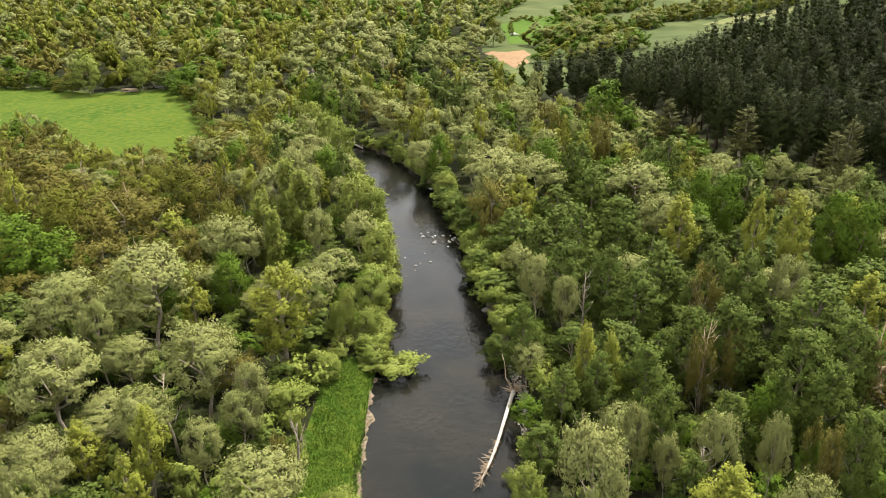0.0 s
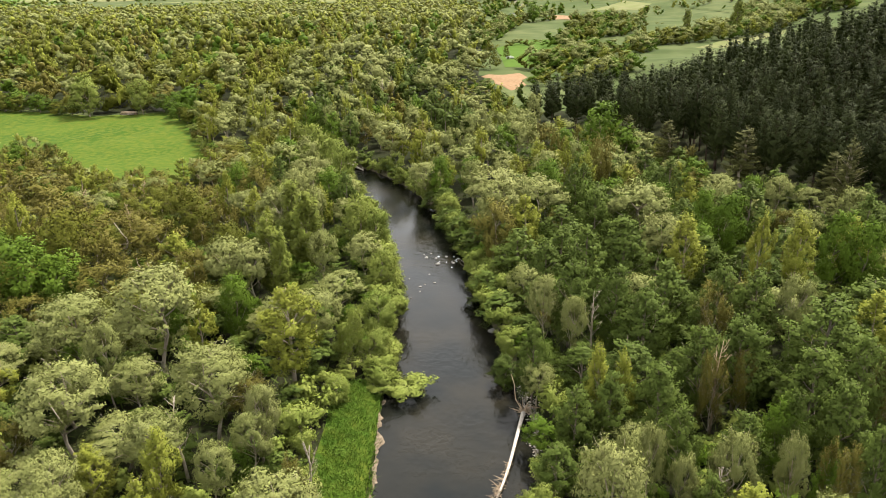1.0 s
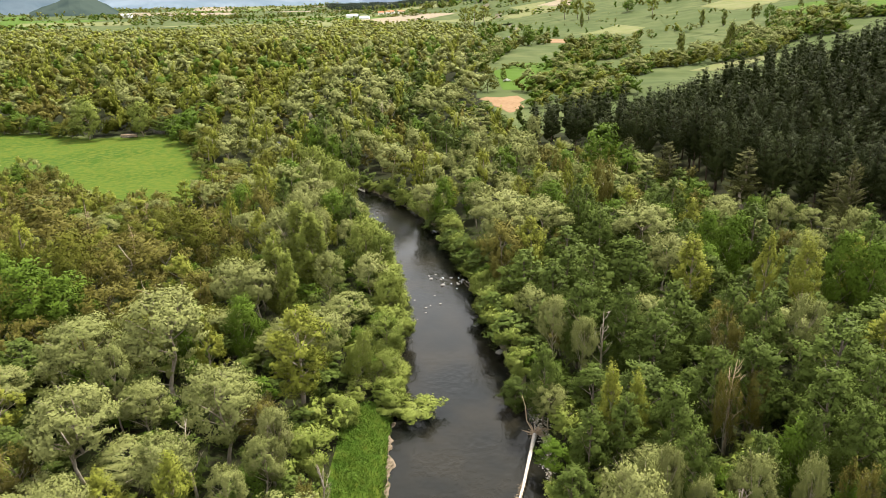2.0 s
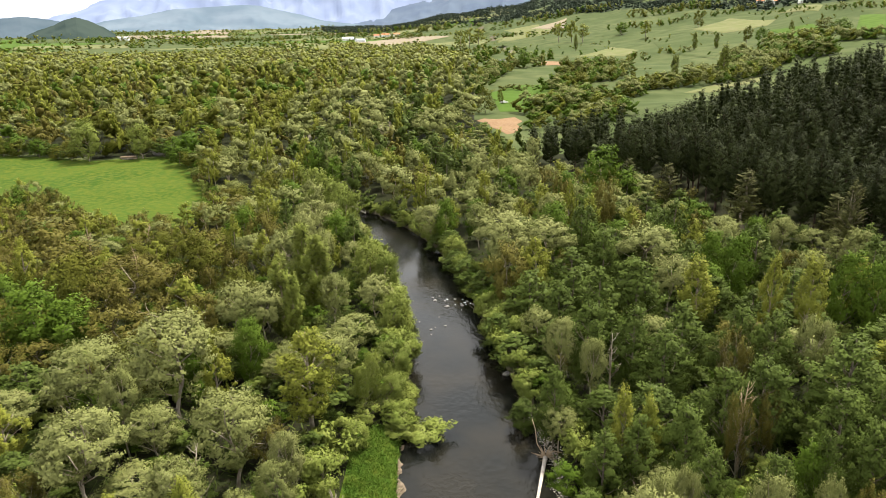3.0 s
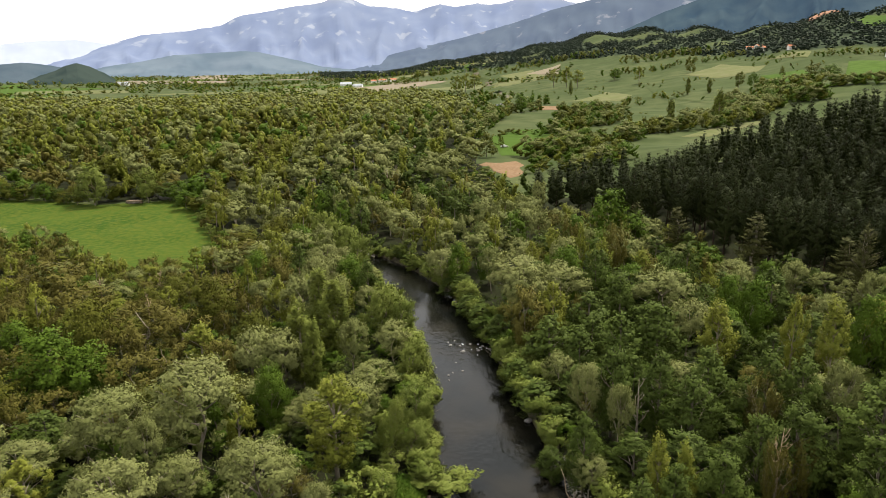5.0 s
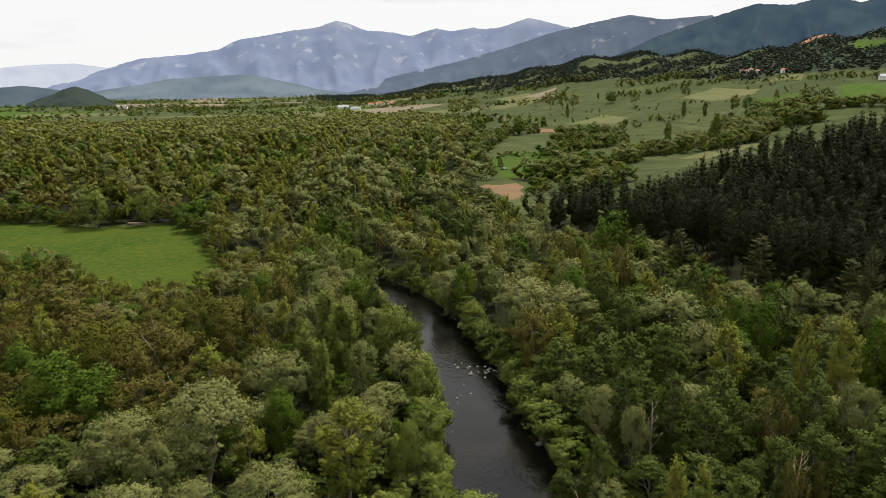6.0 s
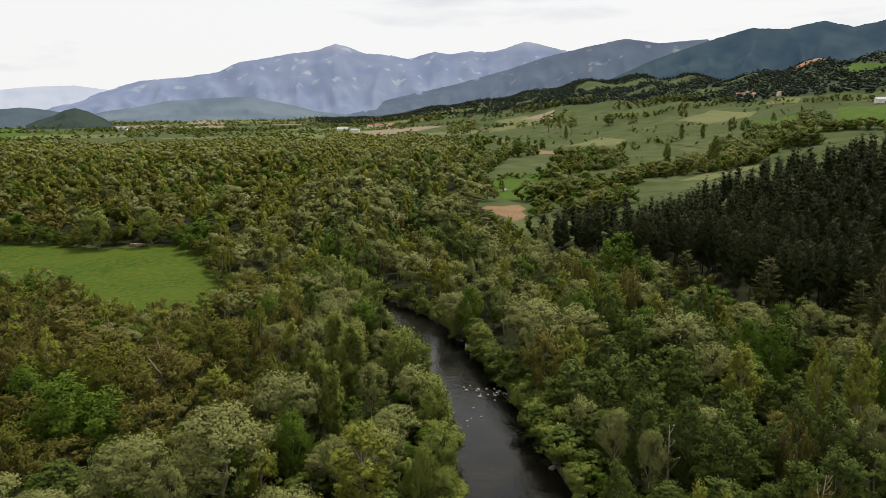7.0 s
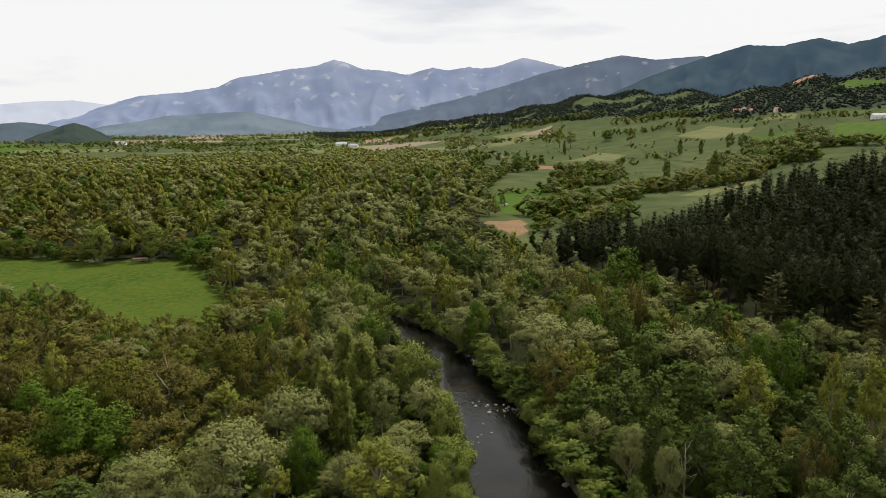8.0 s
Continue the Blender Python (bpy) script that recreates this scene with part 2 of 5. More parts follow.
def ground(x, y):
    x, y = np.asarray(x, float), np.asarray(y, float)
    z = valley(y) + 0.35 * np.sin(x * 0.071 + 1.3) * np.cos(y * 0.053) + 0.15 * np.sin(x * 0.33) * np.sin(y * 0.29 + 2)
    # the pine hill
    z = z + (20 * smoothstep(50, 170, x) + 8 * smoothstep(150, 320, x)) * smoothstep(90, 215, y) * (1 - smoothstep(262, 410, y))
    # the long wooded slopes beyond the fields
    dist, az = np.hypot(x + 15, y), np.degrees(np.arctan2(x + 15, y))
    az = np.clip(az, -60, 60)
    foot = np.interp(az, [-8, 10, 20, 30, 40], [2000, 1000, 720, 480, 380])
    top = np.interp(az, [-8, 0, 10, 20, 30, 40], [3400, 3100, 2700, 2300, 1900, 1750])
    rise = (np.interp(az, RIDGE_AZ, RIDGE_EL) - 0.011) * top + 46
    rise = np.where(az < -8, 0, rise)
    t = np.clip((dist - foot) / (top - foot), 0, 1)
    wave = 1 + 0.06 * np.sin(az * 1.7 + dist * 0.004) * t
    z = z + np.maximum(rise - z, 0) * np.power(t, 1.3) * wave * np.where(y > 0, 1, 0)
    # the river's bed
    off = np.abs(river_off(x, y)) - river_half(y)
    z = np.where(off < 2.2, valley(y) - 2.6 + (z - valley(y) + 2.6) * smoothstep(-1.0, 2.2, off), z)
    return z


MEADOW_RING = [(-97, 252), (-122, 247), (-150, 255), (-185, 262), (-200, 235), (-170, 205), (-140, 192), (-108, 186),
               (-88, 160), (-74, 152), (-64, 163), (-62, 178), (-74, 203), (-84, 228)]
SAND_RING = [(16, 326), (20, 333), (27, 331), (35, 335), (37, 322), (33, 311), (34, 300), (30, 290), (26, 287), (24, 297), (21, 305), (21, 316)]


def inside(ring, x, y):
    n, hit = len(ring), False
    for i in range(n):
        (ax, ay), (bx, by) = ring[i], ring[(i + 1) % n]
        if (ay > y) != (by > y) and x < (bx - ax) * (y - ay) / (by - ay) + ax:
            hit = not hit
    return hit


def pine_edge(y):
    return float(np.interp(y, [60, 100, 133, 150, 184, 216, 250, 300], [190, 98, 67, 60, 51, 26, 28, 60]))


def pine_end(x):
    return float(np.interp(x, [28, 60, 100, 150, 240], [240, 250, 262, 275, 285]))


def wood_edge(y):
    edge = float(np.interp(y, [200, 220, 345, 430, 560, 700, 850, 1000, 1180], [26, 24, 13, 18, 30, 34, 22, 8, -25]))
    return edge + (7 * math.sin(y * 0.061) + 5 * math.sin(y * 0.17 + 1) if y > 400 else 0)


def is_wood(x, y):
    """What grows at a place: 'pine', 'wood' or nothing."""
    if 60 < y < pine_end(x) and x > pine_edge(y):
        return "pine"
    if inside(MEADOW_RING, x, y) or inside(SAND_RING, x, y):
        return ""
    if abs(river_off(x, y)) < river_half(y) + (0.4 if y < 600 else 3.0):
        return ""
    if -15.5 < x < -9 and 45 < y < 70:
        return ""
    if y < 200:
        return "wood"
    far = 1180 if x > -0.14 * y else 940
    far += 60 * math.sin(x * 0.021) + 40 * math.sin(x * 0.053 + 2)
    if x >= wood_edge(y) or y >= far:
        return ""
    return "" if y > 430 and math.sin(x * 0.031 + 1.3 * math.sin(y * 0.011)) * math.sin(y * 0.017 + x * 0.006) > 0.88 else "wood"


FOREST_CLEARINGS = [[(795, 1349), (961, 1566), (843, 1271), (778, 1149), (812, 1274)], [(499, 2287), (562, 2374), (590, 2180), (548, 1983), (472, 1968)],
                    [(880, 1640), (916, 1723), (975, 1700), (930, 1610)]]


def is_forest(x, y):
    """The forest on the far slopes, with its clearings."""
    d, az = math.hypot(x + 15, y), math.degrees(math.atan2(x + 15, y))
    if not -8 < az < 60 or d < float(np.interp(az, [-8, 0, 10, 20, 30, 40], [2450, 2250, 1780, 1500, 1180, 1060])):
        return False
    if any(inside(ring, x, y) for ring in FOREST_CLEARINGS):
        return False
    return noise.noise(Vector((x / 260, y / 260, 3.1))) + 0.5 * noise.noise(Vector((x / 90, y / 90, 7.7))) > (-0.34 if d > 2300 else -0.22)


# ---- ground: one sheet to the horizon ----
rings = list(np.arange(4, 232, 1.6))
while rings[-1] < 4900:
    rings.append(rings[-1] * 1.02)
angles = list(np.arange(-52, 52.01, 0.5)) + list(np.arange(56, 307, 4.0))
GA, GR = np.meshgrid(np.radians(angles), rings)
gx, gy = GR * np.sin(GA) - 8, GR * np.cos(GA)
gz = ground(gx, gy)
verts = np.stack([gx, gy, gz], -1).reshape(-1, 3)
na, nr = len(angles), len(rings)
faces, slots = [], []
for i in range(nr - 1):
    for k in range(na):
        k2 = (k + 1) % na
        faces.append((i * na + k, i * na + k2, (i + 1) * na + k2, (i + 1) * na + k))
        x, y = gx[i, k], gy[i, k]
        off = abs(float(river_off(x, y))) - float(river_half(y))
        if off < 0.2:
            slots.append(2)
        elif rings[i] > 215 and not is_wood(x, y):
            slots.append(3 if is_forest(x, y) else 1)
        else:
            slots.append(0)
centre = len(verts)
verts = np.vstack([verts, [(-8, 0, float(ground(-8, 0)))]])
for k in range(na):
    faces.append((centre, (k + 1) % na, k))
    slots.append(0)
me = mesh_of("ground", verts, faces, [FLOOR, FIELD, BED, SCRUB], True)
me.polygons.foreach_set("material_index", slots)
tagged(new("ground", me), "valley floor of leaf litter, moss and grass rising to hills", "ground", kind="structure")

# ---- river ----
wy = np.concatenate([np.arange(-250, 240, 1.0), np.arange(240, 1100, 4.0)])
verts, faces = [], []
for i, y in enumerate(wy):
    h, c, s = float(river_half(y)) + 1.1, float(river_x(y)), float(np.interp(y, RY, RSLOPE))
    w = h * math.sqrt(1 + s * s)
    for k in range(5):
        verts.append((c - w + 2 * w * k / 4, y, float(valley(y)) - 1.8))
    if i:
        for k in range(4):
            a = (i - 1) * 5 + k
            faces.append((a, a + 1, a + 6, a + 5))
tagged(new("water", mesh_of("water", verts, faces, WATER, True)), "dark rippled river water with faint sky reflections", "river", kind="structure")


def patch(name, ring, material, label, category="field", lift=0.06, steps=14):
    """A piece of land that follows the ground inside a ring of corners."""
    c = np.mean(np.array(ring, float), 0)
    edge = []
    for i, p in enumerate(ring):
        q = ring[(i + 1) % len(ring)]
        for k in range(8):
            edge.append((p[0] + (q[0] - p[0]) * k / 8, p[1] + (q[1] - p[1]) * k / 8))
    edge = np.array(edge)
    verts, faces, n = [], [], len(edge)
    for s in range(1, steps + 1):
        ringed = c + (edge - c) * (s / steps)
        z = ground(ringed[:, 0], ringed[:, 1]) + lift * (1 if s < steps else 0.3)
        verts += list(zip(ringed[:, 0], ringed[:, 1], z))
    verts.append((c[0], c[1], float(ground(c[0], c[1])) + lift))
    for s in range(steps - 1):
        for k in range(n):
            k2 = (k + 1) % n
            faces.append((s * n + k, (s + 1) * n + k, (s + 1) * n + k2, s * n + k2))
    for k in range(n):
        faces.append((len(verts) - 1, k, (k + 1) % n))
    me = mesh_of(name, [tuple(map(float, v)) for v in verts], faces, material, True)
    return tagged(new(name, me), label, category, kind="structure")


patch("meadow", MEADOW_RING, MEADOW, "bright green mown meadow with yellow flower tinges", "meadow", 0.12)
patch("bare_ground", SAND_RING, SAND, "bare orange sandy ground beside the pines", "bare soil", 0.15)


# ---- trees ----
SIZE = {"willow": (12, 4.0), "bank": (8, 4.0), "alder": (12, 3.6), "poplar": (13, 3.2), "lombardy": (15, 2.0), "green": (12, 4.5),
        "brown": (10, 4.0), "pine": (17, 3.2), "larch": (18, 2.6), "bush": (4, 2.4), "dull": (12, 5.0)}
#        leaves and their length, from near to far
LEAVES = [(10500, 0.27), (4700, 0.39), (1700, 0.6), (500, 0.8), (150, 1.15), (40, 1.95)]
DENSE = {"willow": 1.1, "bank": 1.0, "alder": 1.2, "poplar": 0.95, "lombardy": 1.35, "green": 1.25, "brown": 0.85, "pine": 1.5, "larch": 1.1, "bush": 0.5, "dull": 1.2}
#        how far the sprays of a clump reach up, how steeply they rise, and how slim they are
HABIT = {"willow": (0.6, 0.55, 0.5), "bank": (0.45, 0.3, 0.55), "alder": (0.35, 0.25, 0.45), "poplar": (0.6, 1.2, 0.36), "lombardy": (0.5, 2.5, 0.3),
         "green": (0.45, 0.3, 0.58), "brown": (0.5, 1.5, 0.28), "bush": (0.45, 0.3, 0.6), "dull": (0.45, 0.25, 0.6)}


def lobes_of(kind, rng):
    """The clumps of a crown: centres and radii."""
    H, R = SIZE[kind]
    c, r = [], []

    def add(rho, turn, z, radius, flat=1.0):
        c.append((rho * math.cos(turn), rho * math.sin(turn), z))
        r.append((radius, radius, radius * flat))

    if kind == "willow":
        # rounded heads over the top of a spreading, open crown
        for i in range(24):
            th = math.acos(1 - 1.12 * (i + 0.5) / 24)
            add(R * 0.80 * math.sin(th) * rng.uniform(0.82, 1.05), i * 2.4 + rng.uniform(-.35, .35),
                H * (0.56 + 0.33 * math.cos(th) + rng.uniform(-.045, .045)), R * rng.uniform(0.22, 0.36), rng.uniform(.75, 1.0))
        for i in range(5):
            add(R * rng.uniform(0.2, 0.6), rng.uniform(0, 6.3), H * rng.uniform(0.3, 0.55), R * rng.uniform(.18, .28), 0.8)
    elif kind == "bank":
        for i in range(24):
            u = (i + 0.5) / 24
            prof = R * 0.85 * math.sqrt(max(0.02, 1 - abs(1.3 * u - 0.35) ** 2.2))
            add(prof * rng.uniform(0.45, 0.9), i * 2.4 + rng.uniform(-.4, .4), H * (0.12 + 0.78 * u + rng.uniform(-.03, .03)), R * rng.uniform(0.24, 0.38), rng.uniform(.7, .95))
    elif kind in ("green", "dull"):
        for i in range(24):
            f = (i + 0.5) / 24
            prof = R * math.sin(math.pi * min(1, 0.25 + 0.72 * f)) ** 0.7
            rad = R * rng.uniform(0.3, 0.46)
            add(prof * rng.uniform(0.4, 0.75), i * 2.4 + rng.uniform(-.4, .4), H * (0.10 + 0.78 * f), rad, rng.uniform(.7, .95))
    elif kind == "alder":
        for i in range(22):
            f = (i + 0.5) / 22
            prof = R * (math.sin(math.pi * (0.2 + 0.78 * f)) ** 0.8)
            rad = R * rng.uniform(0.28, 0.44) * (1.15 - 0.45 * f)
            add(prof * rng.uniform(0.4, 0.8), i * 2.4 + rng.uniform(-.5, .5), H * (0.12 + 0.82 * f), rad, rng.uniform(.8, 1.2))
    elif kind == "poplar":
        for i in range(20):
            f = (i + 0.5) / 20
            prof = R * (math.sin(math.pi * (0.22 + 0.76 * f)) ** 0.9)
            rad = R * rng.uniform(0.2, 0.32)
            add(prof * rng.uniform(0.35, 0.85), i * 2.4 + rng.uniform(-.5, .5), H * (0.22 + 0.7 * f), rad, rng.uniform(1.2, 1.8))
    elif kind == "lombardy":
        for i in range(22):
            f = (i + 0.5) / 22
            prof = R * (math.sin(math.pi * (0.12 + 0.86 * f)) ** 0.5)
            add(prof * rng.uniform(0.3, 0.65), i * 2.4 + rng.uniform(-.5, .5), H * (0.1 + 0.83 * f), R * rng.uniform(.28, .42), rng.uniform(2.0, 3.0))
    elif kind == "brown":
        for i in range(18):
            f = (i + 0.5) / 18
            prof = R * (math.sin(math.pi * (0.2 + 0.66 * f)) ** 0.8)
            add(prof * rng.uniform(0.35, 0.85), i * 2.4 + rng.uniform(-.5, .5), H * (0.25 + 0.66 * f), R * rng.uniform(.22, .34), rng.uniform(.9, 1.5))
    elif kind in ("pine", "larch"):
        # dark inner foliage close to the stem; the boughs stand out from it
        for i in range(14):
            f = (i + 0.5) / 14
            add(R * 0.1, i * 2.4, H * (0.3 + 0.62 * f), R * 0.95 * (1 - f) ** 0.5 + 0.25, 1.2)
    else:
        for i in range(9):
            add(R * rng.uniform(0.1, 0.75), i * 2.4, H * rng.uniform(0.2, 0.72), R * rng.uniform(.3, .45), 0.85)
    return np.array(c), np.array(r)


def ball(detail):
    bm = bmesh.new()
    bmesh.ops.create_icosphere(bm, subdivisions=detail, radius=1.0)
    v, f = np.array([q.co[:] for q in bm.verts]), np.array([[q.index for q in t.verts] for t in bm.faces])
    bm.free()
    return v, f


BALL_V, BALL_F = ball(1)


def unit(v):
    return v / np.maximum(np.linalg.norm(v, axis=-1, keepdims=True), 1e-6)


def conifer_boughs(kind, lod, rng):
    """Whorls of boughs: their middles, directions, half lengths and half widths."""
    H, R = SIZE[kind]
    whorls, each = {0: (15, 6), 1: (14, 6), 2: (11, 5), 3: (8, 5), 4: (6, 4), 5: (3, 3)}[lod]
    mid, way, long, wide = [], [], [], []
    for i in range(whorls):
        f = (i + 0.4) / whorls
        for k in range(each):
            turn = i * 1.1 + k * 2 * math.pi / each + rng.uniform(-.3, .3)
            g = min(0.985, max(0.0, f + rng.uniform(-.9, .9) / whorls))
            reach = (R * (1.02 - g) ** 0.45 * rng.uniform(.55, 1.15) + 0.12) * (1.0 if g > 0.12 else 0.72)
            rise = rng.uniform(0.1, 0.6) + 0.55 * g
            d = np.array([math.cos(turn), math.sin(turn), rise])
            d /= np.linalg.norm(d)
            z = H * (0.26 + 0.72 * g)
            for s, part_long in ((0.42, 0.42), (0.78, 0.30)) if lod < 3 else ((0.6, 0.5),):
                mid.append(np.array([0, 0, z]) + d * reach * s + np.array([0, 0, 0.14 * reach * s * s]))
                way.append(d + np.array([0, 0, 0.35 * s]))
                long.append(reach * part_long)
                wide.append(reach * part_long * 0.72 + 0.1)
    mid.append(np.array([0, 0, H * 0.97])), way.append(np.array([0, 0, 1.0])), long.append(H * 0.05), wide.append(0.16)
    return np.array(mid), unit(np.array(way)), np.array(long), np.array(wide)


def crown_arrays(kind, lod, seed):
    """A crown: clumps that break up into sprays, each of many small leaves. Vertices, triangles and normals."""
    rng = np.random.default_rng(seed * 17 + 5)
    c, r = lobes_of(kind, random.Random(seed))
    count, size = LEAVES[lod]
    count = int(count * DENSE[kind])
    if kind in ("pine", "larch"):
        mid, way, long, wide = conifer_boughs(kind, lod, rng)
        home = mid * np.array([0.15, 0.15, 1.0]) - np.array([0, 0, 0.35])
        span = np.full(len(mid), 1.2)
        size *= 0.86
        if lod > 2:
            count, size = int(count * 1.25), size * 0.82
        step = {0: 1, 1: 1, 2: 1, 3: 2, 4: 3, 5: 5}[lod]
        c, r = c[::step], r[::step]
    else:
        if lod >= 2:
            step = {2: 2, 3: 3, 4: 5, 5: 9}[lod]
            c, r = c[::step], r[::step] * {2: 1.2, 3: 1.36, 4: 1.6, 5: 2.0}[lod]
        if lod < 4:
            # smaller clumps close the gaps between neighbouring ones
            far = np.linalg.norm(c[:, None] - c[None], axis=2) + np.eye(len(c)) * 99
            near = np.argsort(far, 1)
            pairs = sorted({tuple(sorted((a, int(near[a, q])))) for a in range(len(c)) for q in range(3)})
            a, b = np.array(pairs).T
            c = np.vstack([c, (c[a] + c[b]) / 2 + rng.normal(size=(len(a), 3)) * 0.12])
            r = np.vstack([r, (r[a] + r[b]) / 2 * rng.uniform(0.6, 0.95, (len(a), 1))])
        up, rise, slim = HABIT[kind]
        k = {0: 7, 1: 5, 2: 4, 3: 3, 4: 2, 5: 2}[lod]
        home, hr = np.repeat(c, k, 0), np.repeat(r, k, 0)
        n = len(home)
        flat = home * np.array([1, 1, 0]) / (np.abs(c[:, :2]).max() + 1e-6)
        d = unit(rng.normal(size=(n, 3)) * 0.75 + flat * 0.8 + np.array([0, 0, up]))
        way = unit(d + np.array([0.12, 0, rise]) + rng.normal(size=(n, 3)) * 0.15)
        share = rng.uniform(0.75, 1.15, n)
        mid = home + d * hr * (0.62 * share[:, None])
        long = np.linalg.norm(way * hr, axis=1) * 0.62 * share
        wide = np.maximum(hr[:, 0] * 0.75 * share * (0.45 + slim * 0.5), long * slim * 0.8)
        span = hr[:, 0]
    weight = (long * wide) ** 0.9
    w = rng.choice(len(mid), count, p=weight / weight.sum())
    along = rng.uniform(-0.85, 1.0, count)
    across = rng.normal(size=(count, 3))
    across = unit(across - way[w] * np.sum(across * way[w], 1, keepdims=True))
    across[:, 2] = np.where(across[:, 2] < -0.3, -across[:, 2], across[:, 2])
    thin = wide[w] * np.sqrt(rng.random(count)) * (1.0 - 0.55 * np.maximum(along, 0) ** 1.5)
    if kind in ("pine", "larch"):
        across = across * np.array([1, 1, 0.55])
    p = mid[w] + way[w] * (long[w] * along)[:, None] + across * thin[:, None]
    heart = mid.mean(0) * np.array([0, 0, 0.9])
    out = unit(unit(p - home[w]) * 0.8 + across * 0.4 + unit(p - heart) * 0.7 + np.array([0, 0, 0.15]))
    nrm = unit(out + rng.normal(size=(count, 3)) * (0.42 if lod < 2 else 0.3 if lod == 2 else 0.2))
    t = way[w] + rng.normal(size=(count, 3)) * 0.55
    t = unit(t - nrm * np.sum(t * nrm, 1, keepdims=True))
    b = np.cross(nrm, t)
    ln = size * rng.uniform(0.5, 1.35, count)[:, None] * {"bush": 0.85, "brown": 1.15, "lombardy": 1.1}.get(kind, 1.0)
    wd = ln * {"willow": 0.62, "bank": 0.65, "pine": 0.5, "larch": 0.5, "lombardy": 0.5, "brown": 0.42, "poplar": 0.6}.get(kind, 0.78)
    v = np.stack([p - t * ln * 0.5, p + t * ln * 0.5 - b * wd * 0.4, p + b * wd * 0.6 + t * ln * 0.1], 1).reshape(-1, 3)
    leaves = np.arange(count * 3).reshape(-1, 3)
    soft = np.repeat(unit(out * 0.72 + nrm * 0.28), 3, 0)
    if lod < 3:
        return v, leaves, soft
    # far off, the clumps close up
    fill = (0.55 if lod == 3 else 0.7) if kind != "pine" else 0.42
    lumps = BALL_V[None] * (1 + rng.uniform(-0.4, 0.25, (len(c), len(BALL_V), 1))) * r[:, None] * fill + c[:, None]
    inner = (BALL_F[None] + (np.arange(len(c)) * len(BALL_V))[:, None, None]).reshape(-1, 3) + len(v)
    return np.vstack([v, lumps.reshape(-1, 3)]), np.vstack([leaves, inner]), np.vstack([soft, np.tile(unit(BALL_V), (len(c), 1))])


def wood_arrays(kind, lod, seed):
    """Trunk, limbs and twigs of a tree."""
    H, R = SIZE[kind]
    rng = random.Random(seed)
    c, r = lobes_of(kind, rng)
    base = H * (0.009 if kind == "pine" else 0.012) + 0.03
    pieces = []
    straight = kind in ("pine", "lombardy", "alder", "poplar")
    top = H * (0.95 if straight else 0.62)
    bow = 0.0 if straight else 0.35
    line = [(bow * math.sin(k * 1.3 + seed), bow * math.cos(k * 1.1 + seed) - bow * math.cos(seed), top * k / 5) for k in range(6)]
    line[0] = (0, 0, -0.4)
    pieces.append(tube(line, [base * (1.25 - 0.2 * k) if k < 5 else base * 0.2 for k in range(6)], 7 if lod == 0 else 5))
    if lod < 2:
        limbs = list(range(len(c)))
        rng.shuffle(limbs)
        for i in limbs[: (14 if lod == 0 else 7)]:
            tip = Vector(c[i])
            f = min(0.92, max(0.18, (tip.z - 0.55 * math.hypot(tip.x, tip.y) - 0.08 * H) / top))
            k = int(f * 5)
            start = Vector(line[k]).lerp(Vector(line[min(5, k + 1)]), f * 5 - k)
            mid = start.lerp(tip, 0.5) + Vector((rng.uniform(-.3, .3), rng.uniform(-.3, .3), -0.1))
            pieces.append(tube([start, mid, tip], [base * 0.5, base * 0.3, base * 0.1], 5 if lod == 0 else 4))
            if lod == 0:
                for _ in range(10 if kind == "brown" else 2):
                    end = tip + Vector((rng.uniform(-1, 1), rng.uniform(-1, 1), rng.uniform(-.1, 1.0))) * float(r[i][0]) * 1.25
                    pieces.append(tube([mid.lerp(tip, rng.uniform(.3, 1)), end], [base * 0.12, 0.012], 3))
    return joined(pieces)


KIND = {  # name, bark, what it looks like, category
    "willow": ("willow_tree", PALE_BARK, "silvery grey-green willow with clumped rounded crown", "willow"),
    "bank": ("riverside_willow", PALE_BARK, "fresh green willow leaning low over the water", "willow"),
    "alder": ("alder_tree", BARK, "dark green leafy alder in dense riverside woodland", "alder"),
    "poplar": ("poplar_tree", PALE_BARK, "yellow-green young-leaved poplar with pale upright limbs", "poplar"),
    "lombardy": ("lombardy_poplar", PALE_BARK, "tall narrow columnar poplar in olive green leaf", "poplar"),
    "green": ("broadleaf_tree", BARK, "fresh bright green broad-crowned tree in full leaf", "tree"),
    "brown": ("budding_tree", PALE_BARK, "brownish thin-leaved tree with bare pale twigs showing", "tree"),
    "pine": ("pine_tree", PINE_BARK, "tall dark green pine with bare lower trunk", "pine"),
    "larch": ("conifer_tree", PALE_BARK, "lone pale grey-green conifer with bare light trunk", "conifer"),
    "bush": ("bush", BARK, "low rounded green bush on the river bank", "bush"),
    "dull": ("oak_tree", BARK, "broad dull green old tree at the meadow's edge", "tree"),
}
PROTO = {}
GROWN = []
COUNT = {}


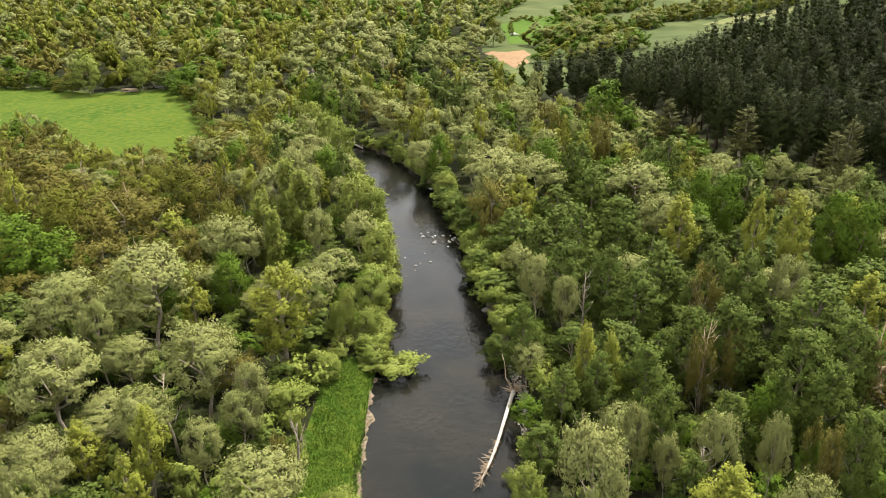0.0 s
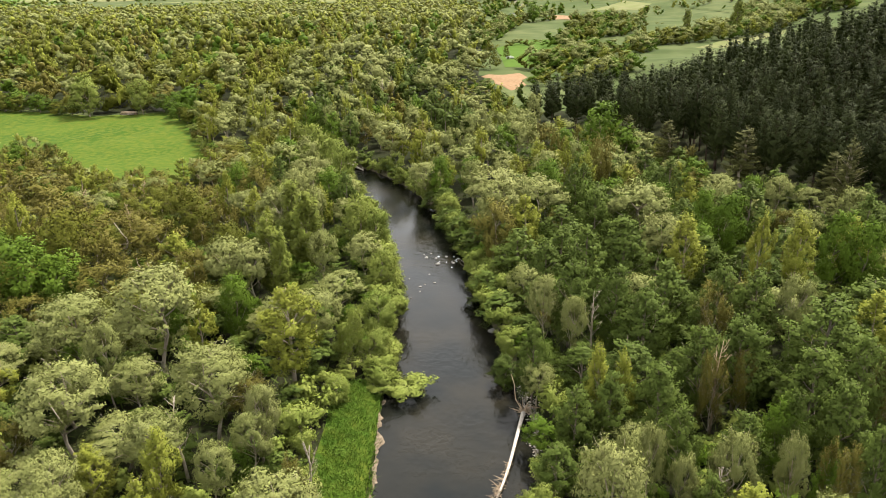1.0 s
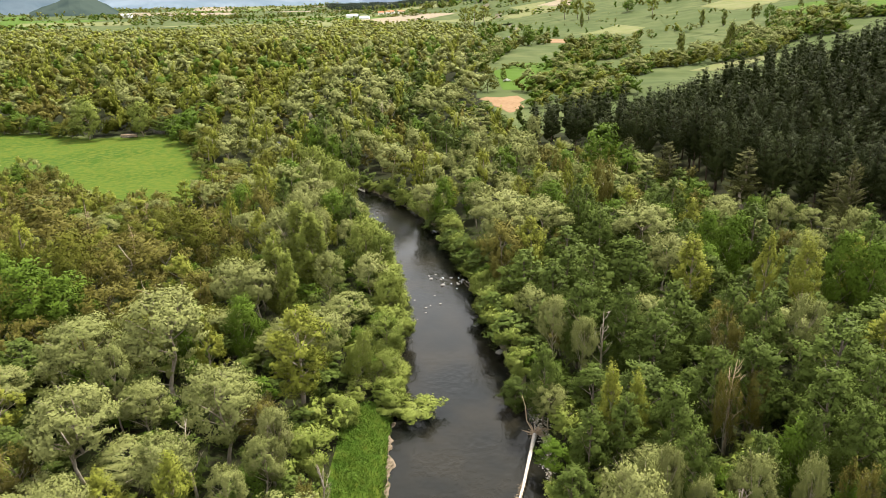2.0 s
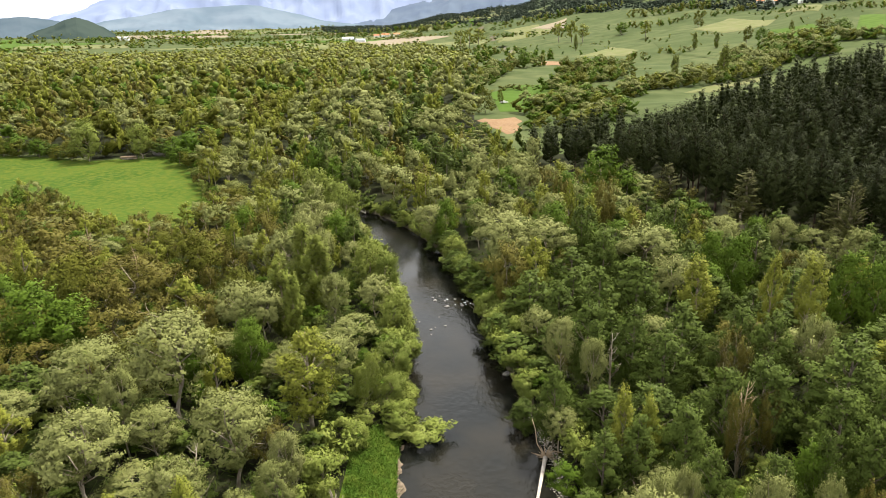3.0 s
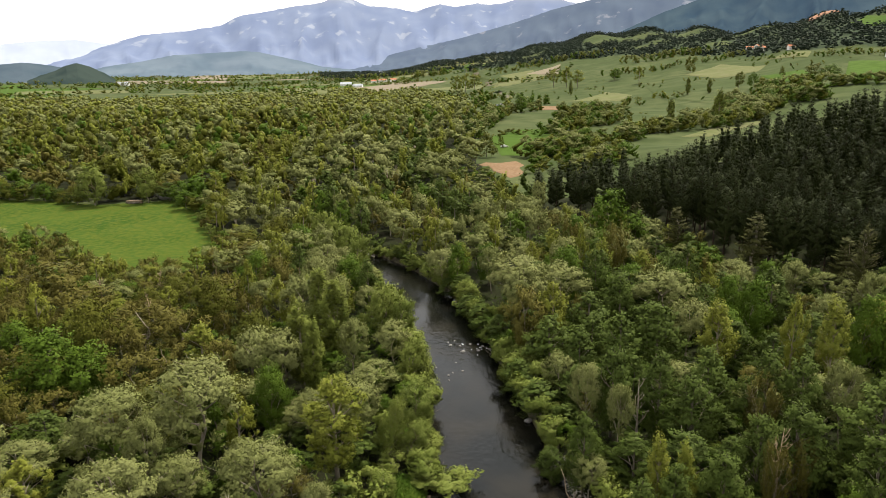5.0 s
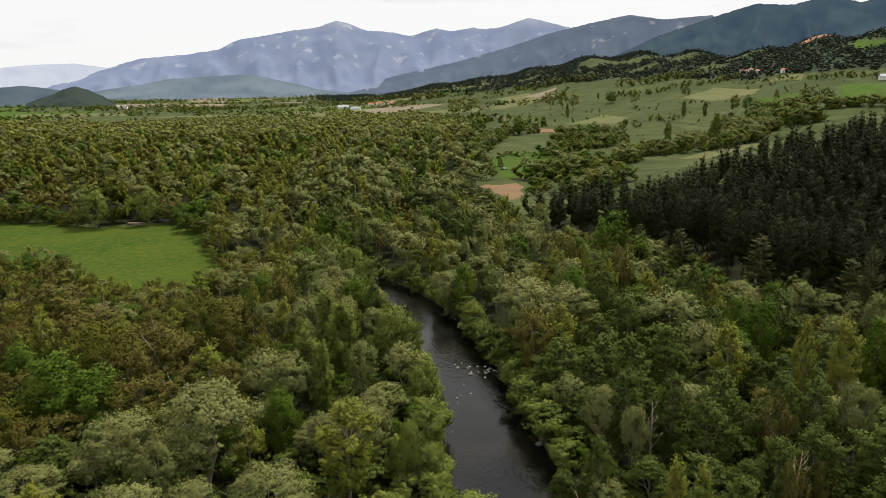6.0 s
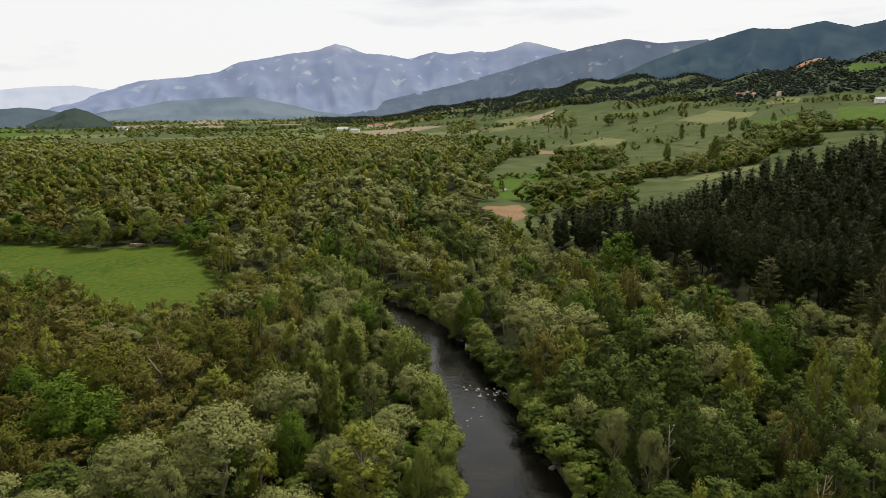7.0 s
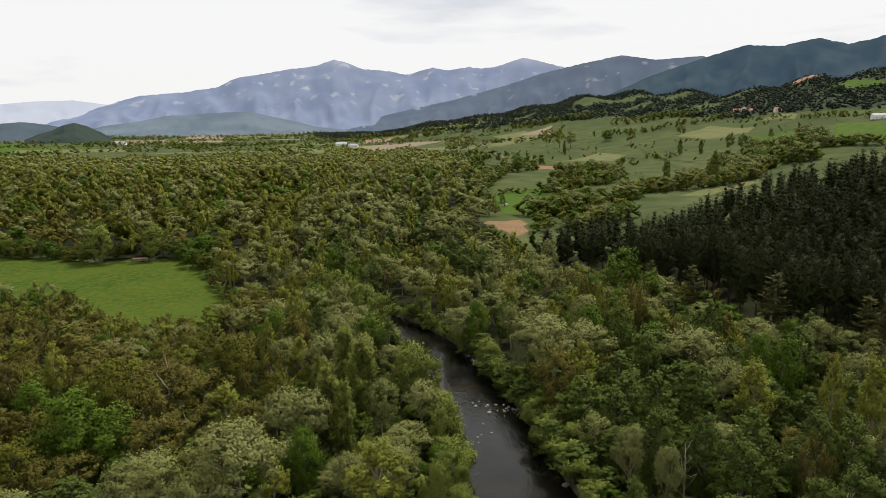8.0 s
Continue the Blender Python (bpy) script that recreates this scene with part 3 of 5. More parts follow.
def plant(kind, lod, x, y, h, r, lean=0.0, sink=0.0, turn=None):
    """One tree of its kind, h high with a crown of radius r."""
    seed = RNG.randrange(4 if lod == 0 else 3)
    key = (kind, lod, seed)
    H, R = SIZE[kind]
    z = float(ground(x, y)) - sink
    m = pose(x, y, z, 0, lean, 0) @ pose(0, 0, 0, 0, 0, RNG.uniform(0, 360) if turn is None else turn)
    if key not in PROTO:
        name, bark, label, category = KIND[kind]
        thing = new(name)
        thing.empty_display_size = 0.5
        v, f = wood_arrays(kind, lod, seed + 1)
        part("trunk", mesh_of("trunk", v, f, bark, True), thing)
        v, f, soft = crown_arrays(kind, lod, seed + 1)
        part("crown", foliage("crown", v, f, soft, LEAF["bank" if kind == "bush" else kind]), thing)
        tagged(thing, label, category, "trees of the valley woodland")
        thing.matrix_basis = m
        PROTO[key] = thing
        GROWN.append((thing, r / R, h / H))
    else:
        thing = copy_thing(PROTO[key], m @ Matrix.Diagonal((r / R, r / R, h / H, 1)))
    COUNT[kind] = COUNT.get(kind, 0) + 1
    return thing


RNG = random.Random(7)
CELLS = {}


def note(x, y, r):
    CELLS.setdefault((int(x // 8), int(y // 8)), []).append((x, y, r))


def crowded(x, y, r, share):
    a, b = int(x // 8), int(y // 8)
    for i in (-2, -1, 0, 1, 2):
        for k in (-2, -1, 0, 1, 2):
            for px, py, pr in CELLS.get((a + i, b + k), ()):
                if (px - x) ** 2 + (py - y) ** 2 < (share * (pr + r)) ** 2:
                    return True
    return False


def level(x, y):
    d = math.hypot(x + 8, y)
    return 0 if d < 84 else 1 if d < 150 else 2


# single trees that stand out
WILLOWS = [
    (-35.8, 71.4, 14.6, 5.5), (-44.4, 69.7, 12.2, 4.7), (-38.9, 64.7, 11.2, 2.1), (-26.0, 58.7, 11.7, 4.1), (-38.5,
    55.3, 11.7, 4.3), (-29.2, 51.5, 9.2, 2.8), (-19.8, 54.4, 10.2, 1.8), (-22.6, 47.8, 8.7, 1.8), (-34.7, 44.9, 9.2,
    2.7), (-32.7, 39.4, 10.2, 1.8), (-20.6, 52.7, 8.2, 2.1), (-33.6, 92.2, 11.2, 3.8), (-30.1, 90.9, 10.7, 3.2),
    (-15.1, 74.3, 8.7, 1.9), (-15.3, 66.5, 3.2, 1.9), (9.0, 40.3, 13.8, 2.8), (13.7, 46.1, 11.7, 1.2), (16.2, 45.1,
    9.2, 1.0), (20.1, 44.9, 11.2, 2.0), (24.4, 44.5, 11.2, 1.0), (22.7, 36.3, 12.2, 2.1), (9.4, 77.1, 11.2, 2.1),
    (12.4, 72.8, 10.2, 1.8),
]
WILLOWS_BEYOND = [
    (7.3, 65.7, 6.2, 2.0), (37.1, 70.6, 13.2, 2.4), (30.4, 111.6, 13.2, 5.6), (30.5, 99.8, 11.2, 3.4), (6.8, 124.5,
    12.2, 5.7), (14.7, 120.5, 11.2, 5.0), (11.5, 45.0, 11.2, 1.3), (-47.6, 184.0, 10.2, 3.0), (-64.3, 197.7, 11.2,
    5.6), (-39.1, 152.7, 11.2, 4.4), (-45.1, 146.5, 10.2, 4.2), (-52.5, 146.6, 9.2, 3.6), (-26.4, 148.2, 12.2, 3.6),
    (-18.6, 111.9, 11.2, 4.0), (-13.1, 93.8, 8.2, 2.9), (-15.1, 109.7, 9.2, 2.8), (-20.7, 96.0, 10.2, 2.5), (-12.4,
    82.3, 6.2, 3.0), (-12.0, 74.8, 5.2, 2.4), (-28.5, 132.6, 11.2, 3.3), (-15.3, 172.4, 12.2, 4.9), (-6.2, 145.4,
    11.2, 4.2), (-34.0, 166.0, 12.2, 4.2), (-41.0, 177.0, 12.0, 4.2), (-30.0, 160.0, 11.5, 3.8), (-47.0, 187.0, 12.0, 4.2),
]
BUSHES = [
    (-8.4, 71.4, 3.2, 3.7), (-14.4, 71.2, 2.7, 2.0), (-16.8, 55.7, 4.2, 1.9), (-23.2, 45.8, 4.7, 1.4), (-18.3, 59.4,
    4.7, 3.2), (-2.1, 131.9, 3.2, 2.8), (-10.7, 70.3, 1.7, 2.0), (-10.8, 75.8, 3.2, 2.1), (-16.0, 52.2, 2.2, 1.4),
    (5.8, 92.2, 5.2, 2.5), (8.6, 63.2, 4.2, 2.4), (5.5, 51.1, 2.2, 2.1),
]
POPLARS = [
    (-20.1, 68.6, 13.7, 4.2), (-26.7, 42.7, 9.2, 1.7), (-32.0, 73.9, 9.7, 2.3), (14.4, 58.1, 10.7, 1.6), (12.1, 58.8,
    11.2, 1.9), (31.7, 92.2, 12.7, 3.8), (40.6, 88.4, 14.2, 2.3), (44.1, 85.0, 15.1, 3.1), (-84.2, 248.5, 11.2, 3.9),
    (-59.6, 236.5, 11.2, 5.6), (-39.1, 292.8, 13.2, 5.7), (-24.9, 120.8, 10.2, 2.3), (-31.6, 108.3, 10.2, 1.4),
]
COLUMN_POPLARS = [
    (-27.0, 106.6, 14.7, 2.2), (-24.4, 103.2, 14.2, 2.4), (-28.1, 94.3, 13.2, 1.9), (-25.7, 90.0, 12.2, 1.6),
]
ALDERS = [
    (27.4, 62.2, 12.2, 3.7), (36.9, 63.5, 13.7, 4.9), (23.6, 62.2, 11.2, 2.9), (20.3, 71.7, 11.2, 3.5), (17.5, 56.4,
    10.7, 2.9), (12.8, 56.3, 9.7, 2.4), (9.4, 55.2, 9.2, 2.4), (32.6, 57.2, 11.2, 3.2), (17.5, 50.6, 9.7, 2.2), (23.3,
    50.3, 9.2, 2.4), (37.4, 57.6, 12.2, 2.9), (32.3, 51.4, 11.2, 2.7), (31.6, 45.0, 11.2, 2.2), (17.3, 42.4, 9.2,
    1.9), (18.1, 76.5, 12.2, 3.0), (12.9, 78.2, 12.2, 3.4), (7.0, 67.6, 10.2, 2.2), (4.3, 71.8, 5.2, 2.0), (6.9, 50.7,
    6.2, 2.3), (29.7, 73.5, 13.2, 3.3), (24.5, 77.8, 12.2, 3.4), (23.0, 92.1, 13.2, 4.0), (17.3, 90.7, 12.2, 3.5),
]
ALDERS_BEYOND = [
    (32.9, 71.8, 13.2, 3.2), (28.2, 51.7, 10.2, 1.7),
]
BROADLEAVES = [
    (-61.8, 89.9, 12.2, 5.1), (-44.5, 69.0, 7.2, 2.2), (27.7, 52.3, 9.2, 2.3), (42.3, 103.7, 13.2, 3.3), (39.4, 106.6,
    13.2, 3.1), (53.8, 92.6, 13.7, 3.2), (56.6, 90.3, 13.2, 3.1), (38.5, 179.0, 15.5, 6.0), (-126.5, 246.0, 14.5, 6.6), (-108.5, 248.5, 13.0, 5.2), (-56.6, 88.9, 10.2, 4.3), (28.6, 46.3, 7.2, 1.4), (-29.6, 80.9, 10.2, 2.9),
    (-36.2, 79.3, 10.2, 2.8), (-3.2, 141.4, 11.2, 2.9), (42.2, 167.5, 11.2, 4.1),
]
BUDDING = [
    (5.5, 102.7, 12.2, 4.2), (30.3, 141.0, 14.2, 3.6), (-56.5, 108.7, 9.2, 6.1), (-71.1, 118.9, 9.2, 6.6), (-49.2,
    106.4, 8.2, 5.0), (-49.3, 125.8, 8.2, 5.8), (-81.9, 131.5, 10.2, 6.6), (-50.5, 89.3, 8.2, 4.7), (-39.5, 94.0, 8.2,
    3.7), (23.5, 58.3, 10.2, 1.6), (29.3, 45.7, 9.2, 1.8), (27.7, 70.7, 11.2, 2.2), (24.4, 158.2, 12.2, 2.9), (-16.4, 49.0, 6.2, 1.2), (-52.1, 152.7, 8.2, 7.0), (27.3, 60.6, 9.2, 1.4), (39.4, 57.5, 10.2, 1.3),
]

CHOSEN = [("willow", WILLOWS + WILLOWS_BEYOND), ("bush", BUSHES), ("poplar", POPLARS), ("lombardy", COLUMN_POPLARS),
          ("alder", ALDERS + ALDERS_BEYOND), ("green", BROADLEAVES), ("brown", BUDDING)]
for kind, spots in CHOSEN:
    for x, y, h, r in spots:
        r = max(r, 1.3)
        if kind == "green" and y > 240 and x < -90:
            plant("bank", 1, x, y, h, r * 0.95)
            note(x, y, r)
            continue
        off = float(river_off(x, y)) + float(river_half(y))
        sort = kind
        if kind == "willow" and -6 < off < 1 and y < 185:
            sort = "bank"
        if sort == "lombardy":
            r *= 1.25
        plant(sort, 0 if sort in ("lombardy", "poplar") and y < 115 else level(x, y), x, y, h, r, lean=14 if sort == "bank" else 0.0)
        note(x, y, r * (1.4 if kind in ("lombardy", "poplar") and 60 < y < 115 else 1.0))


# the rest of the wood, filled in between them
def pick(x, y):
    """Kind, height and crown radius of a tree that would grow at a place."""
    what = is_wood(x, y)
    if not what:
        return None
    u = RNG.random()
    if what == "pine":
        if y < 200 and x - pine_edge(y) < 15:
            return "pine", RNG.uniform(16, 21), RNG.uniform(2.7, 3.8)
        return "pine", RNG.uniform(11.0, 17.5), RNG.uniform(2.5, 3.9)
    off = float(river_off(x, y))
    edge = abs(off) - float(river_half(y))
    if y < 200 and edge < 2.5:
        return ("bank", RNG.uniform(4, 8), RNG.uniform(2.0, 3.0)) if u < 0.6 else ("bush", RNG.uniform(2.5, 5), RNG.uniform(1.5, 2.4))
    if off < 0:
        if y > 225 and x < -70:
            table = (("dull", 0.4), ("willow", 0.56), ("green", 0.7), ("poplar", 0.86), ("brown", 1))
        elif 78 < y < 185 and x < -34 - (y - 78) * 0.05:
            table = (("brown", 0.40), ("poplar", 0.56), ("dull", 0.76), ("green", 0.88), ("willow", 1))
        elif y < 85:
            table = (("willow", 0.66), ("alder", 0.80), ("poplar", 0.90), ("brown", 1))
        elif y < 190:
            table = (("willow", 0.72), ("alder", 0.84), ("poplar", 0.92), ("green", 1))
        else:
            table = (("willow", 0.46), ("poplar", 0.66), ("green", 0.78), ("dull", 0.9), ("brown", 1))
    elif y < 125:
        table = (("alder", 0.62), ("willow", 0.78), ("green", 0.90), ("poplar", 0.96), ("brown", 1))
    else:
        table = (("willow", 0.34), ("alder", 0.60), ("poplar", 0.76), ("green", 0.9), ("brown", 1))
    kind = next(k for k, share in table if u < share)
    big = 1.0 if y < 235 else 1.12
    low, high = (5.5, 10.0) if y < 100 else (7.5, 13.0) if y < 210 else (6.5, 15)
    if x < -48 and 112 < y < 190:
        low, high = 4.5, 7.0
    if x > 4 and 225 < y < 300:
        low, high = 2.5, 5.0
    if 95 < y < 205 and x > pine_edge(y) - 26:
        low, high = 4.5, 9.5
    h = RNG.uniform(low, high) * {"brown": 0.85, "poplar": 1.12}.get(kind, 1.0)
    r = {"poplar": RNG.uniform(1.9, 3.2), "green": RNG.uniform(2.8, 4.2), "dull": RNG.uniform(3.5, 5.0)}.get(kind, RNG.uniform(2.6, 4.3))
    if h < 7:
        r *= 0.72 if y > 105 else 0.95
    elif y > 235:
        r *= 1.35
    return kind, h * big, r * big


def in_view(x, y, margin=14):
    return -17 - 0.72 * y - margin < x < 0.72 * y + margin and y > 20


# bushes and low willows that overhang the banks
for side in (-1, 1):
    y = 44.0
    while y < 200:
        y += RNG.uniform(1.3, 2.6)
        if (side < 0 and y < 70) or (side > 0 and y < 77):
            continue
        x = float(river_x(y)) + side * (float(river_half(y)) * math.sqrt(1 + float(np.interp(y, RY, RSLOPE)) ** 2) + RNG.uniform(0.0, 1.6))
        h = RNG.uniform(2.2, 5.5)
        plant(RNG.choice(("bush", "bank", "bank") if side < 0 else ("bush", "alder", "bank")), level(x, y), x, y, h, h * RNG.uniform(0.42, 0.6) + 0.5, lean=-side * RNG.uniform(4, 18))
        note(x, y, 0.8)

FAR_SPOTS = []
for _ in range(15000):
    y = RNG.uniform(20, 232)
    x = RNG.uniform(-200, 190)
    if not in_view(x, y):
        continue
    tree = pick(x, y)
    if tree is None:
        continue
    kind, h, r = tree
    if crowded(x, y, r, (0.74 if h > 6 else 0.58) if kind != "pine" else 0.84):
        continue
    note(x, y, r * 0.6 if kind == "pine" else r)
    if COUNT.get(kind, 0) >= (760 if kind == "pine" else 330) or y > 215:
        FAR_SPOTS.append((kind, x, y, h, r))
        continue
    off = float(river_off(x, y)) + float(river_half(y))
    plant(kind, 1 if kind == "pine" and y < 190 else level(x, y), x, y, h, r, lean=12 if kind == "bank" and off < 0 else -12 if kind == "bank" else RNG.uniform(-3, 3))

# shrubs that fill the gaps under the nearest trees
SHRUBS = []
for _ in range(2600):
    y = RNG.uniform(30, 120)
    x = RNG.uniform(-90, 80)
    if not in_view(x, y, 2) or is_wood(x, y) != "wood" or crowded(x, y, 1.6, 0.5) or len(SHRUBS) > 640:
        continue
    note(x, y, 1.6)
    h = RNG.uniform(2.0, 4.2)
    SHRUBS.append((RNG.choice(("bush", "alder", "alder", "green")), x, y, h, h * 0.45 + 0.5))

# scrub along the meadow's edge
for i, (ax, ay) in enumerate(MEADOW_RING):
    bx, by = MEADOW_RING[(i + 1) % len(MEADOW_RING)]
    run = math.hypot(bx - ax, by - ay)
    for k in range(int(run / 3.2)):
        f = (k + RNG.random()) / (run / 3.2)
        x, y = ax + (bx - ax) * f + RNG.gauss(0, 1.2), ay + (by - ay) * f + RNG.gauss(0, 1.2)
        if not in_view(x, y, 4) or (ay < 200 and RNG.random() < 0.25):
            continue
        back = y > 225
        if min(math.hypot(x + 126.5, y - 246), math.hypot(x + 108.5, y - 248.5)) < 7:
            continue
        h = RNG.uniform(3, 8) if back else RNG.uniform(1.8, 4.0)
        sort = RNG.choice(("dull", "alder", "green") if back else ("bush", "brown", "bush"))
        plant(sort, 2, x, y, h, h * 0.42 + 0.8)

# woods past the single trees, too many to count
for _ in range(26000):
    y = 225 + 375 * RNG.random() ** 0.8
    x = RNG.uniform(-0.75 * y - 25, 0.72 * y + 15)
    tree = pick(x, y)
    if tree is None:
        continue
    kind, h, r = tree
    if crowded(x, y, r, 0.74 if kind != "pine" else 0.86):
        continue
    note(x, y, r * 0.6 if kind == "pine" else r)
    FAR_SPOTS.append((kind, x, y, h, r))
CELLS.clear()
FARTHER = []
for _ in range(22000):
    y = 600 + 760 * RNG.random()
    x = RNG.uniform(-0.75 * y, 0.3 * y)
    if not is_wood(x, y):
        continue
    r = RNG.uniform(4.5, 7)
    if crowded(x, y, r, 0.62):
        continue
    note(x, y, r)
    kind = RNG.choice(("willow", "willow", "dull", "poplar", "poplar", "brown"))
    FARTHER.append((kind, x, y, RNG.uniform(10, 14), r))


def wood_mass(label, spots, lod, name="woods", leaf=None):
    """Far trees of each kind, joined into one mass of foliage a kind."""
    by_kind = {}
    for s in spots:
        by_kind.setdefault(s[0], []).append(s)
    for kind in sorted(by_kind):
        H, R = SIZE[kind]
        shapes = [crown_arrays(kind, lod, k + 1) for k in range(5)]
        vs, fs, ns, tones, n = [], [], [], [], 0
        for i, (_, x, y, h, r) in enumerate(by_kind[kind]):
            v, f, soft = shapes[i % 5]
            a = RNG.uniform(0, 6.28)
            turn = np.array([[math.cos(a), math.sin(a), 0], [-math.sin(a), math.cos(a), 0], [0, 0, 1]])
            vs.append((v @ turn) * np.array([r / R, r / R, h / H]) + np.array([x, y, float(ground(x, y))]))
            ns.append(soft @ turn)
            fs.append(f + n)
            tones.append(np.full(len(v), RNG.random()))
            n += len(v)
        me = foliage("woods", np.vstack(vs), np.vstack(fs), np.vstack(ns), LEAF[leaf or ("bank" if kind == "bush" else kind)])
        me.attributes.new("tone", "FLOAT", "POINT").data.foreach_set("value", np.concatenate(tones))
        tagged(new(KIND[kind][0].replace("_tree", "") + "_" + name, me), label, "woodland", kind="stuff")


wood_mass("distant valley woodland of many mixed green crowns", [s for s in FAR_SPOTS if s[2] < 340], 3)
wood_mass("distant valley woodland of many mixed green crowns", [s for s in FAR_SPOTS if s[2] >= 340], 4)
wood_mass("dense green shrubs filling gaps beneath the trees", SHRUBS, 2, "shrubs")
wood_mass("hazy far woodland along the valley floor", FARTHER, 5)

AROUND = []
CELLS.clear()
for _ in range(1500):
    x, y = RNG.uniform(-130, 120), RNG.uniform(-110, 110)
    if in_view(x, y, 12) or abs(float(river_off(x, y))) < 10 or crowded(x, y, 4.5, 0.8):
        continue
    note(x, y, 4.5)
    AROUND.append((RNG.choice(("willow", "alder", "dull", "green")), x, y, RNG.uniform(8, 13), RNG.uniform(3.5, 5.5)))
wood_mass("riverside woodland continuing along both banks", [s for s in AROUND if s[2] > -30], 2)
wood_mass("riverside woodland continuing along both banks", [s for s in AROUND if s[2] <= -30], 3)

# ---- fields beyond the woods, with their hedges ----
patch("field_1", [(32, 442), (51, 492), (74, 500), (82, 448), (51, 359), (30, 356)], BRIGHT_FIELD, "green pasture beside the far river bend", lift=0.3)
patch("field_2", [(71, 917), (133, 1252), (225, 1111), (185, 892), (96, 830)], FIELD, "wide pale green pasture with hedges", lift=0.8)
patch("field_3", [(498, 842), (525, 788), (442, 648), (413, 704)], BRIGHT_FIELD, "vivid green corn field on the slope", lift=0.9)
patch("field_4", [(419, 899), (444, 842), (412, 754), (389, 776)], BRIGHT_FIELD, "vivid green corn field below a road", lift=0.9)
patch("field_5", [(245, 1577), (308, 1638), (259, 1409), (212, 1549)], TILLED, "brown tilled field among hedges", lift=1.6)
patch("field_6", [(148, 426), (197, 489), (255, 538), (242, 514), (196, 463), (170, 431)], PALE_FIELD, "pale dry pasture strip behind the pines", lift=0.4)
patch("field_7", [(795, 1349), (961, 1566), (843, 1271), (778, 1149), (812, 1274)], BRIGHT_FIELD, "bright grass clearing high on the wooded slope", lift=2.5)
patch("field_8", [(376, 1043), (473, 1151), (483, 1016), (446, 960), (388, 957)], PALE_FIELD, "yellowish pasture rising towards the wooded slope", lift=1.0)
patch("field_9", [(-170, 1507), (-64, 1862), (52, 1699), (-6, 1607), (-109, 1253)], TILLED, "long beige stubble field in the valley", lift=1.4)
patch("field_10", [(-302, 1228), (-288, 1606), (-176, 1508), (-189, 1256)], PALE_FIELD, "pale hay field between woods", lift=1.2)
patch("field_11", [(-878, 2675), (-1098, 3444), (-931, 3478), (-674, 2496)], TILLED, "pale ploughed strip on the far plain", lift=3.0)
patch("field_12", [(-719, 2685), (-965, 3834), (-560, 4300), (-567, 3264)], PALE_FIELD, "pale green field on the far plain", lift=3.0)
patch("field_13", [(-666, 1100), (-1270, 2186), (-1270, 2304), (-895, 1593)], BRIGHT_FIELD, "green pasture past the valley woods", lift=1.6)
patch("field_14", [(-296, 469), (-317, 518), (-304, 544), (-273, 477)], MEADOW, "small green clearing in the woods", lift=0.3)
patch("field_15", [(499, 2287), (562, 2374), (590, 2180), (548, 1983), (472, 1968)], FIELD, "pale clearing among forested hills", lift=3.0)
patch("field_16", [(523, 1097), (550, 1090), (563, 1045), (518, 972)], PALE_FIELD, "pale strip beside a hillside road", lift=1.2)
patch("field_17", [(166, 1648), (244, 1630), (227, 1450), (180, 1451)], PALE_FIELD, "dry grass field among hedges", lift=1.4)
patch("field_18", [(296, 967), (356, 978), (351, 851), (276, 704), (265, 824)], FIELD, "smooth pale green pasture with lone trees", lift=0.9)
patch("field_19", [(170, 876), (242, 972), (256, 890), (225, 842)], PALE_FIELD, "yellowed dry pasture with a few bushes", lift=0.8)
patch("bare_ground", [(101, 712), (119, 776), (141, 750), (130, 711)], SAND, "bare pale yard by a farm", "bare soil", lift=0.6)
patch("bare_ground", [(880, 1640), (916, 1723), (975, 1700), (930, 1610)], RED_SOIL, "red eroded earth scar on the wooded slope", "bare soil", lift=3.0)

field_rng = random.Random(21)
number = 19
for _ in range(46):
    az, d = field_rng.uniform(-32, 6), field_rng.uniform(1250, 3600)
    x, y = -15 + d * math.sin(radians(az)), d * math.cos(radians(az))
    wide, deep, skew = field_rng.uniform(60, 190), field_rng.uniform(60, 240), field_rng.uniform(-60, 60)
    number += 1
    patch("field_%d" % number, [(x - wide, y - deep / 2), (x + wide * 0.9, y - deep / 2 + skew * 0.4), (x + wide + skew, y + deep / 2), (x - wide * 0.8 + skew, y + deep / 2 + skew * 0.3)],
          field_rng.choice((BRIGHT_FIELD, PALE_FIELD, PALE_FIELD, TILLED, FIELD)), "small far field strip on the valley plain", lift=0.0006 * d, steps=5)

# thickets and hedges: from, to, how many trees, and how tall
HEDGES = [(70, 449, 145, 554, 56, 9), (99, 576, 160, 663, 40, 11), (101, 405, 122, 423, 16, 8), (117, 443, 158, 465, 34, 9), (161, 462, 219, 554, 22, 11)]
HEDGES += [(243, 588, 284, 596, 36, 13), (263, 653, 306, 693, 12, 12), (256, 820, 286, 791, 9, 8), (210, 779, 230, 762, 8, 8), (73, 722, 138, 836, 14, 11)]
HEDGES += [(313, 1244, 359, 1165, 10, 9), (345, 969, 418, 890, 8, 5), (345, 739, 372, 678, 30, 12), (312, 659, 326, 587, 40, 14), (372, 678, 415, 626, 34, 10)]
HEDGES += [(372, 1173, 572, 1275, 36, 10), (526, 1174, 535, 926, 24, 6), (532, 963, 557, 836, 20, 8), (125, 1491, 175, 1418, 9, 9), (224, 1781, 422, 1657, 40, 15)]
HEDGES += [(383, 1382, 551, 1378, 46, 14), (-232, 2409, -37, 2208, 30, 14), (-35, 1995, 61, 2030, 26, 18), (-286, 1764, -206, 2119, 16, 10), (-425, 1647, -315, 1952, 24, 11)]
